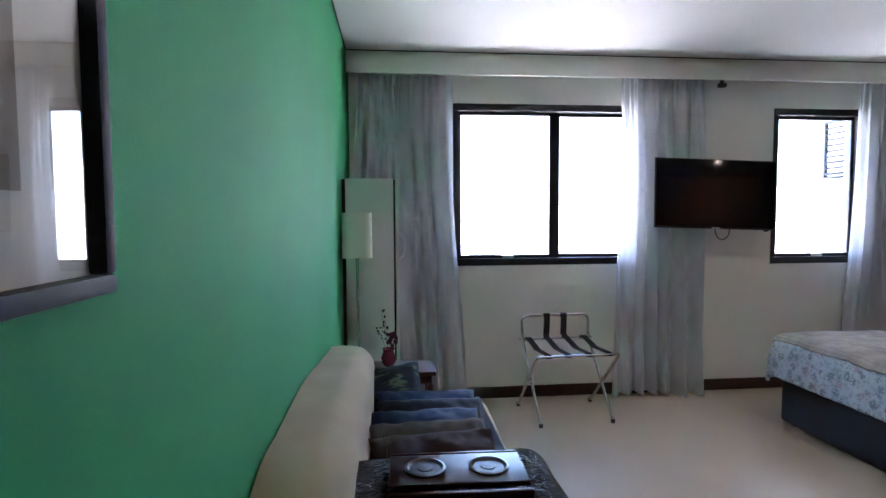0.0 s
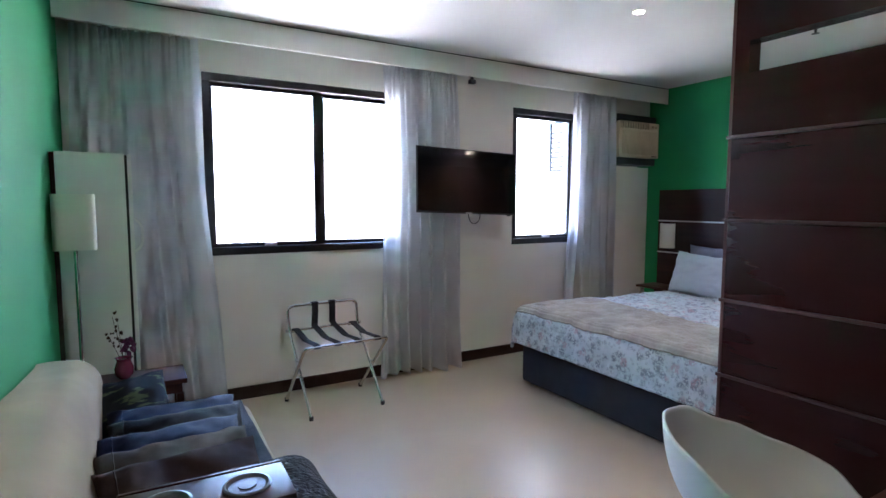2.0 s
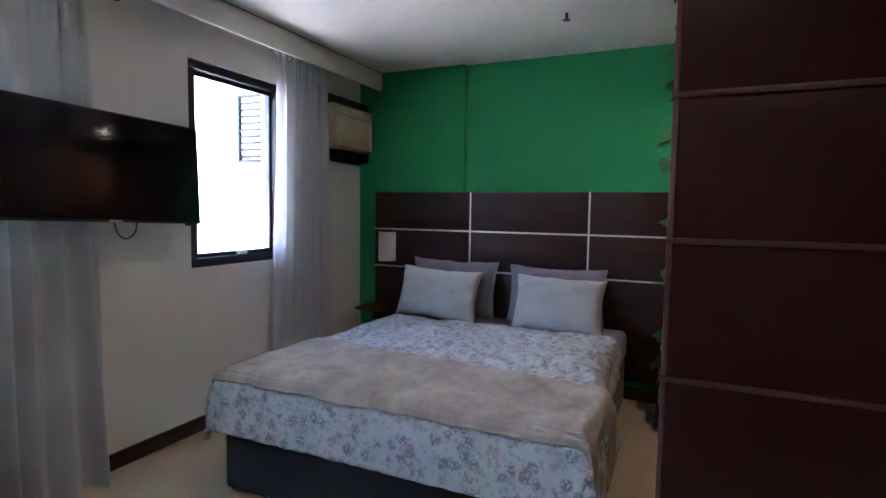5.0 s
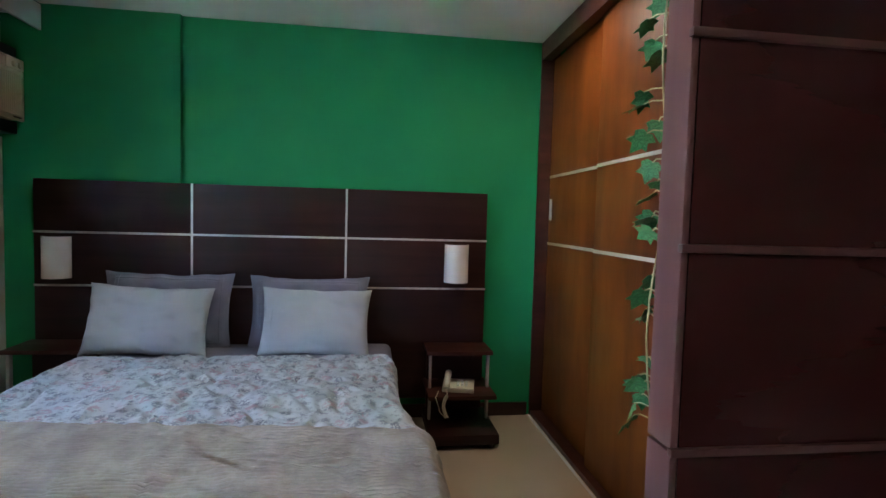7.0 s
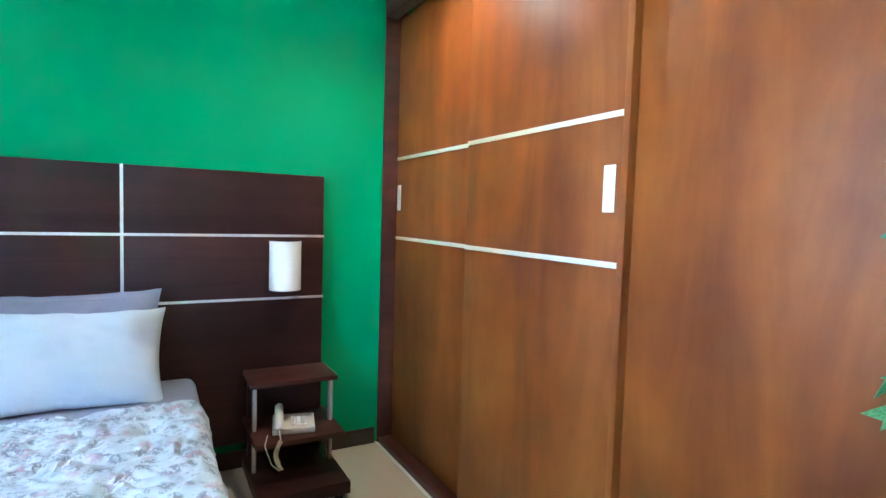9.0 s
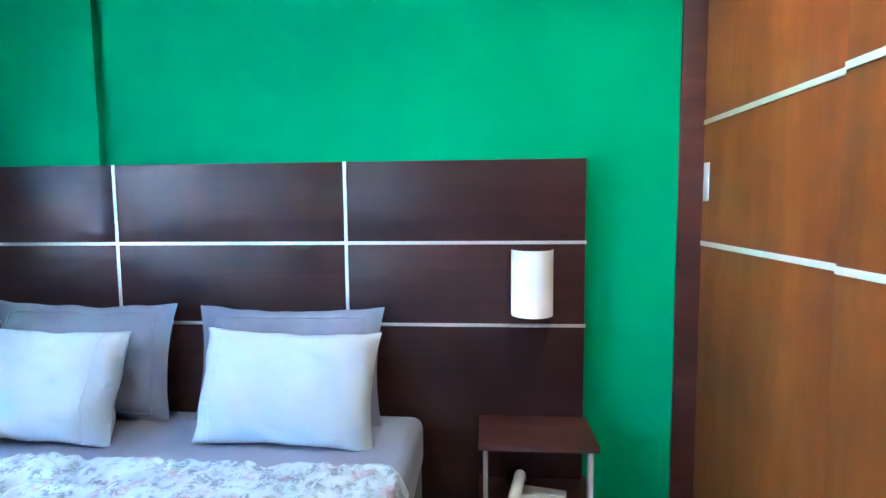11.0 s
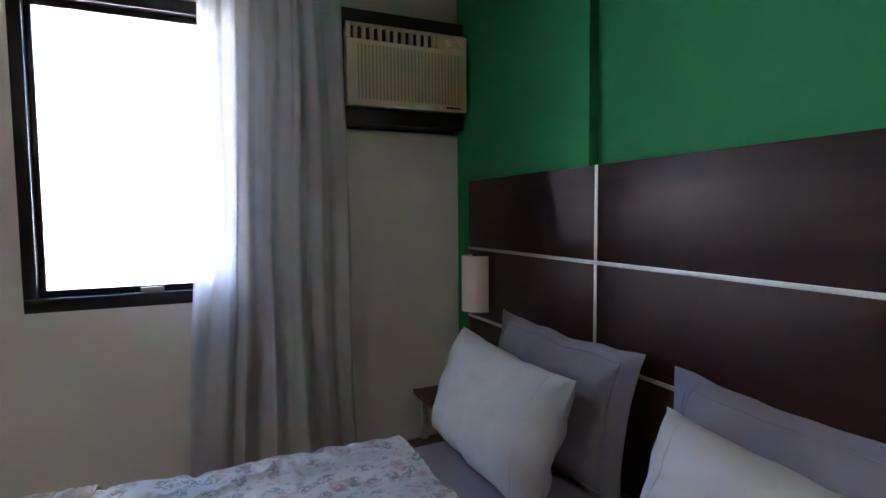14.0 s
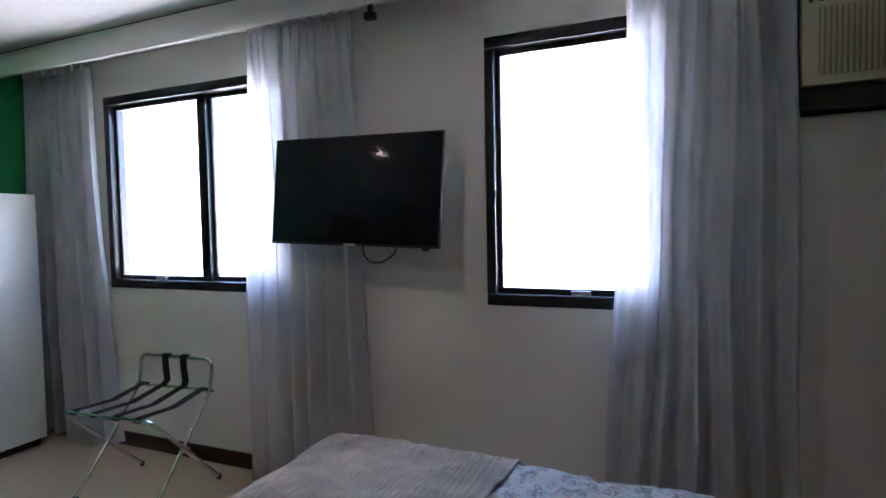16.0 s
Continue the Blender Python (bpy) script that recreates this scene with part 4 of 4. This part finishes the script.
rings = [[bm.verts.new((x * s, y * s, z)) for x, y in prof] for s, z in ((1, 1.092), (1, 1.345), (0.965, 1.345), (0.965, 1.092))]
for k4 in range(4):
    A, B = rings[k4], rings[(k4 + 1) % 4]
    for k in range(40):
        bm.faces.new((A[k], A[(k + 1) % 40], B[(k + 1) % 40], B[k]))
bmesh.ops.recalc_face_normals(bm, faces=bm.faces)
part("shade", bm, M_SHADE, lamp, "cream rounded rectangular shade")
part("lamp_holder", lathe([(0.016, 1.2), (0.018, 1.25), (0.02, 1.26), (0.028, 1.3), (0.01, 1.33)], 14), M_WHITEPL, lamp)

side = thing("side_table", pose(-4.52, -0.945, 0), "small red-brown wooden side table beside the sofa", "side table")
part("tabletop", box(-0.22, 0.22, -0.12, 0.12, 0.497, 0.52, 0.004), M_REDWOOD, side)
part("apron", box(-0.2, 0.2, -0.1, 0.1, 0.45, 0.4965, 0.002), M_REDWOOD, side)
for x in (-0.19, 0.19):
    for y in (-0.095, 0.095):
        part("leg", box(x - 0.015, x + 0.015, y - 0.015, y + 0.015, 0, 0.4495, 0.002), M_WENGE, side)

M_VASE = surface("red_glass", (0.22, 0.035, 0.07), (0.3, 0.05, 0.1), 9, 0.12, 0.04, 0.0, coat=0.5)
M_PETAL = surface("purple_petal", (0.07, 0.01, 0.045), (0.14, 0.02, 0.08), 30, 0.7, 0.06, 0.2, 200)
M_TWIG = surface("dark_twig", (0.03, 0.018, 0.014), (0.06, 0.035, 0.025), 30, 0.8, 0.06, 0.2, 200)
vase = thing("flower_vase", pose(-4.545, -0.93, 0.5205) @ Matrix.Diagonal((0.8, 0.8, 0.95, 1)), "small red glass vase with dark purple dried flowers", "vase")
part("vase_body", lathe([(0.025, 0.0), (0.045, 0.02), (0.05, 0.05), (0.035, 0.085), (0.045, 0.1), (0.04, 0.1), (0.03, 0.085), (0.01, 0.08)], 20), M_VASE, vase)
rnd = random.Random(11)
for dx, dy, h in ((-0.045, 0.0, 0.3), (-0.02, 0.01, 0.26), (0.02, -0.01, 0.19), (0.055, 0.0, 0.17), (-0.06, -0.01, 0.2)):
    stem = part("stem", tube([(0, 0, 0.08), (dx * 0.3, dy * 0.4, h * 0.5), (dx, dy, h)], [0.002, 0.0016, 0.001], 6), M_TWIG, vase, "thin dark twig")
    for k in range(8):
        f = rnd.uniform(0.55, 1.0)
        c = Vector((dx * f + rnd.uniform(-0.018, 0.018), dy * f + rnd.uniform(-0.018, 0.018), 0.02 + h * f))
        s = rnd.uniform(0.005, 0.009) if dx < 0 else rnd.uniform(0.009, 0.018)
        bm = bmesh.new()
        bmesh.ops.create_icosphere(bm, subdivisions=1, radius=s)
        for v in bm.verts:
            v.co *= 0.7 + 0.5 * rnd.random()
            v.co += c
        part("blossom", bm, M_PETAL if dx > 0 else M_TWIG, stem)

# ---- picture ----
M_ART = surface("sepia_print", (0.2, 0.17, 0.14), (0.34, 0.3, 0.26), 7, 0.7, 0.05, 0.1, 200)
M_MAT = surface("white_mat", (0.62, 0.62, 0.6), (0.68, 0.68, 0.66), 3, 0.8, 0.05, 0.1, 300)
M_LACQUER = surface("black_lacquer", (0.006, 0.006, 0.008), (0.012, 0.012, 0.015), 6, 0.6, 0.06, 0.1, 150)
M_LACQUER.node_tree.nodes["Principled BSDF"].inputs["Specular IOR Level"].default_value = 0.12
pic = thing("picture", pose(LEFT, -3.573, 1.626), "framed sepia print with a white mat in a black frame", "picture")
PW, PH = 0.342, 0.382
for nm, q in (("frame_bottom", (-PW, PW, -PH, -PH + 0.019)), ("frame_top", (-PW, PW, PH - 0.019, PH)), ("frame_side", (-PW, -PW + 0.019, -PH + 0.019, PH - 0.019)), ("frame_side", (PW - 0.019, PW, -PH + 0.019, PH - 0.019))):
    part(nm, box(0.001, 0.026, q[0], q[1], q[2], q[3], 0.005), M_LACQUER, pic)
part("mat_board", box(0.003, 0.008, -PW + 0.017, PW - 0.017, -PH + 0.017, PH - 0.017), M_MAT, pic)
part("print", box(0.0085, 0.01, -PW + 0.112, PW - 0.109, -PH + 0.093, PH - 0.093), M_ART, pic, "sepia print")
part("glass", box(0.014, 0.016, -PW + 0.018, PW - 0.018, -PH + 0.018, PH - 0.018), M_GLASS, pic).visible_shadow = False

# ---- dining table and shell chair ----
table = thing("dining_table", pose(-3.14, -3.57, 0), "brown wooden table standing against the partition", "table")
part("tabletop", box(-0.53, 0.53, -0.33, 0.33, 0.722, 0.75, 0.004), M_REDWOOD, table)
part("apron", box(-0.47, 0.47, -0.28, 0.28, 0.65, 0.7215, 0.002), M_REDWOOD, table)
for x in (-0.46, 0.46):
    for y in (-0.27, 0.27):
        part("leg", box(x - 0.025, x + 0.025, y - 0.025, y + 0.025, 0, 0.6495, 0.003), M_REDWOOD, table)

chair = thing("shell_chair", pose(-3.02, -2.975, 0, 0, 0, 38), "white moulded plastic tub armchair with wooden legs", "chair")
RIM = [(0, 0.715, 0.315), (35, 0.69, 0.312), (65, 0.625, 0.308), (95, 0.572, 0.3), (120, 0.545, 0.292), (140, 0.49, 0.27), (160, 0.436, 0.245), (180, 0.425, 0.24)]


def rim_at(deg):
    """Height and reach of the shell's rim, by the angle from the middle of the back."""
    for (a, h0, r0), (b, h1, r1) in zip(RIM, RIM[1:]):
        if a <= deg <= b:
            f = (deg - a) / (b - a)
            f = f * f * (3 - 2 * f)
            return h0 + (h1 - h0) * f, r0 + (r1 - r0) * f


bm = bmesh.new()
hub = bm.verts.new((0, 0, 0.428))
rows = []
for i in range(1, 13):
    q = i / 12
    row = []
    for k in range(40):
        deg = k * 9
        h, reach = rim_at(min(deg, 360 - deg))
        rr = reach * (1 - (1 - q) ** 1.75)
        z = 0.428 + (h - 0.428) * q ** 2.6
        row.append(bm.verts.new((rr * math.sin(radians(deg)), rr * math.cos(radians(deg)), z)))
    rows.append(row)
for k in range(40):
    bm.faces.new((hub, rows[0][k], rows[0][(k + 1) % 40]))
for A, B in zip(rows, rows[1:]):
    for k in range(40):
        bm.faces.new((A[k], B[k], B[(k + 1) % 40], A[(k + 1) % 40]))
bmesh.ops.recalc_face_normals(bm, faces=bm.faces)
shell = part("seat_shell", bm, M_WHITEPL, chair, "white moulded plastic tub shell with low arms")
sb = shell.modifiers.new("smooth", "SUBSURF")
sb.levels = sb.render_levels = 2
so = shell.modifiers.new("shell", "SOLIDIFY")
so.thickness, so.offset = 0.008, 0
for sx in (-1, 1):
    for sy in (-1, 1):
        part("leg", tube([(sx * 0.1, sy * 0.1, 0.415), (sx * 0.2, sy * 0.2, 0.0)], [0.017, 0.011], 12), M_CHERRY, chair)
for s in (-1, 1):
    part("cross_brace", tube([(s * 0.13, -0.13 * s, 0.3), (-s * 0.13, 0.13 * s, 0.3)], 0.005), M_BLACKMETAL, chair)
    part("mount_bar", tube([(s * 0.1, -0.11, 0.417), (s * 0.1, 0.11, 0.417)], 0.006), M_BLACKMETAL, chair)


# ---- ivy ----
def leaf_mesh(name, seed):
    r = random.Random(seed)
    bm = bmesh.new()
    out = [(0, 0), (0.22, -0.08), (0.5, 0.1), (0.36, 0.32), (0.52, 0.62), (0.24, 0.62), (0.0, 1.05), (-0.24, 0.62), (-0.52, 0.62), (-0.36, 0.32), (-0.5, 0.1), (-0.22, -0.08)]
    c = bm.verts.new((0, 0.4, -0.05))
    vs = [bm.verts.new((x * r.uniform(0.9, 1.1), y, -0.18 * abs(x) ** 1.3 - 0.1 * y * y + r.uniform(-0.04, 0.04))) for x, y in out]
    for a, b in zip(vs, vs[1:] + vs[:1]):
        bm.faces.new((c, a, b))
    ext = bmesh.ops.extrude_face_region(bm, geom=list(bm.faces))
    for v in [g for g in ext["geom"] if isinstance(g, bmesh.types.BMVert)]:
        v.co.z -= 0.012
    bmesh.ops.recalc_face_normals(bm, faces=bm.faces)
    return mesh_of(name, bm, M_LEAF)


ivy = thing("ivy_garland", pose(-2.506, -2.497, 0), "artificial ivy garland hanging by the partition edge", "plant")
spine = [(0.006 * math.sin(k * 0.7), 0.008 * math.cos(k * 0.9), 2.4 - k * 0.062) for k in range(24)]
part("vine", tube(spine, 0.0016, 6), M_STEM, ivy)
leaves = [leaf_mesh("leaf", k) for k in range(4)]
rnd = random.Random(5)
for cz in (2.37, 2.29, 2.2, 2.11, 2.03, 1.9, 1.82, 1.74, 1.68, 1.615, 1.555, 1.47, 1.43, 1.36, 1.31, 1.27, 1.18, 1.13, 1.04, 1.0, 0.97):
    for k in range(2):
        z = cz + 0.024 * k - 0.016 + rnd.uniform(-0.008, 0.008)
        s = rnd.uniform(0.032, 0.044)
        ang = rnd.uniform(-30, 50)
        d = Vector((math.cos(radians(ang)), math.sin(radians(ang)), 0))
        base = Vector((0, 0, z + 0.01)) + d * rnd.uniform(0.012, 0.036)
        lf = new("leaf", leaves[rnd.randrange(4)])
        lf.parent = ivy
        lf.matrix_basis = Matrix.Translation(base) @ Matrix.Rotation(radians(ang - 90 + rnd.uniform(-40, 40)), 4, "Z") @ Matrix.Rotation(radians(rnd.uniform(-75, -15)), 4, "X") @ Matrix.Rotation(radians(rnd.uniform(-50, 50)), 4, "Y") @ Matrix.Diagonal((s, s, s, 1))
        part("leaf_stalk", tube([(0.0, 0.0, z + 0.012), tuple(base * 0.6 + Vector((0, 0, z + 0.02)) * 0.4), tuple(base)], 0.0013, 5), M_STEM, ivy)


# ---- ceiling fittings ----
def downlight(x, y, watts):
    ob = thing("downlight", pose(x, y, CEIL), "small round recessed downlight, switched on", "downlight", "ceiling downlights")
    part("trim_ring", lathe([(0.026, -0.0005), (0.036, -0.0005), (0.036, -0.004), (0.031, -0.008), (0.026, -0.004), (0.026, -0.0005)], 28, False), M_WHITEPL, ob)
    part("lamp_face", lathe([(0.001, -0.0035), (0.0255, -0.0035), (0.0255, -0.0025), (0.001, -0.0025)], 24), M_BULB, ob, "glowing lamp face")
    lt = new("downlight_beam", bpy.data.lights.new("downlight_beam", "SPOT"))
    lt.data.energy, lt.data.color, lt.data.spot_size, lt.data.spot_blend, lt.data.shadow_soft_size = watts, (1.0, 0.8, 0.55), radians(150), 1.0, 0.025
    lt.parent = ob
    lt.location = (0, 0, -0.012)
    return ob


downlight(-1.913, -1.485, DOWN)
downlight(-0.72, -2.87, 0.5)
downlight(-3.67, -2.54, DOWN)
spr = thing("sprinkler", pose(-0.765, -1.87, CEIL), "small metal fire sprinkler head on the ceiling", "sprinkler")
part("escutcheon", lathe([(0.03, -0.0005), (0.03, -0.004), (0.014, -0.01)], 22), M_WHITEPL, spr)
part("body", lathe([(0.008, -0.01), (0.009, -0.03), (0.005, -0.045)], 14), M_BLACKMETAL, spr)
part("deflector", lathe([(0.006, -0.046), (0.022, -0.047), (0.022, -0.049), (0.006, -0.05)], 18), M_BLACKMETAL, spr)


# ---- outside ----
M_LOUVRE = surface("grey_louvre_paint", (0.025, 0.03, 0.035), (0.04, 0.045, 0.05), 5, 0.6, 0.06, 0.1, 100)
M_LOUVRE.node_tree.nodes["Principled BSDF"].inputs["Specular IOR Level"].default_value = 0.1
ground = solid("ground", box(-1500, 1500, -300, 2500, -36.2, -36.0), M_CITY, "hazy city ground far below the windows", "ground", "structure")
pillar = structure("facade_pillar", box(-4.75, -4.36, T + 0.001, 0.318, -2, 5), M_STUCCO, "facade pillar clad in grey tiles outside the window", "pillar")
tile = mesh_of("tile", box(-0.004, 0.004, -0.046, 0.046, -0.03, 0.03, 0.002), M_TILE)
for k in range(26):
    for y in (0.268, 0.17):
        ob = new("tile", tile)
        ob.parent = pillar
        ob.matrix_basis = pose(-4.356, y, 0.75 + k * 0.066)
enc = structure("facade_enclosure", box(-0.86, 0.9, T + 0.001, 1.0, -2, 5), M_STUCCO, "white rendered enclosure beside the narrow window", "facade")
for k in range(9):
    bm = bmesh.new()
    bm_box(bm, -0.022, 0.002, -0.115, 0.115, -0.004, 0.004, 0.001)
    bmesh.ops.rotate(bm, verts=bm.verts, matrix=Matrix.Rotation(-0.7, 3, "Y"))
    part("louvre_slat", bm, M_LOUVRE, enc, "grey louvre slat").location = (-0.866, 0.32, 1.67 + k * 0.047)
lf = bmesh.new()
for q in ((0.2, 0.44, 1.62, 1.64), (0.2, 0.44, 2.08, 2.1), (0.19, 0.21, 1.62, 2.1), (0.43, 0.45, 1.62, 2.1)):
    bm_box(lf, -0.885, -0.861, q[0], q[1], q[2], q[3], 0.002)
part("louvre_frame", lf, M_LOUVRE, enc)


M_FARGLASS = surface("dark_far_glass", (0.05, 0.055, 0.06), (0.075, 0.08, 0.09), 2, 0.6, 0.05, 0.0)
M_FARGLASS.node_tree.nodes["Principled BSDF"].inputs["Specular IOR Level"].default_value = 0.1


def building(x0, x1, y0, y1, top, floors, bays, label):
    ob = thing("building", pose((x0 + x1) / 2, (y0 + y1) / 2, -36), label, "building", "city buildings")
    w, d, h = (x1 - x0) / 2, (y1 - y0) / 2, top + 36
    part("wall", box(-w, w, -d, d, 0, h), M_CITY, ob)
    part("roof", box(-w - 0.3, w + 0.3, -d - 0.3, d + 0.3, h, h + 0.8), M_CITY, ob)
    pane = mesh_of("window_band", box(-w * 0.85 / max(1, bays), w * 0.85 / max(1, bays), -0.15, 0.1, -0.7, 0.7), M_FARGLASS)
    for f in range(floors):
        for b in range(bays):
            q = new("window_band", pane)
            q.parent = ob
            q.location = (-w + 2 * w * (b + 0.5) / bays, -d, h - 2.2 - f * 3.1)
    return ob


building(-44, -36, 28, 40, 16, 8, 1, "tall white apartment tower with window bands")
building(-121, -113.5, 120, 130, 9, 12, 1, "distant office tower with striped windows")
rnd = random.Random(3)
for k in range(26):
    y = rnd.uniform(70, 330)
    x = rnd.uniform(-1.35, 0.35) * y
    w = rnd.uniform(8, 22)
    building(x, x + w, y, y + 14, rnd.uniform(-26, -9), 3, 3, "low city block in the hazy distance")
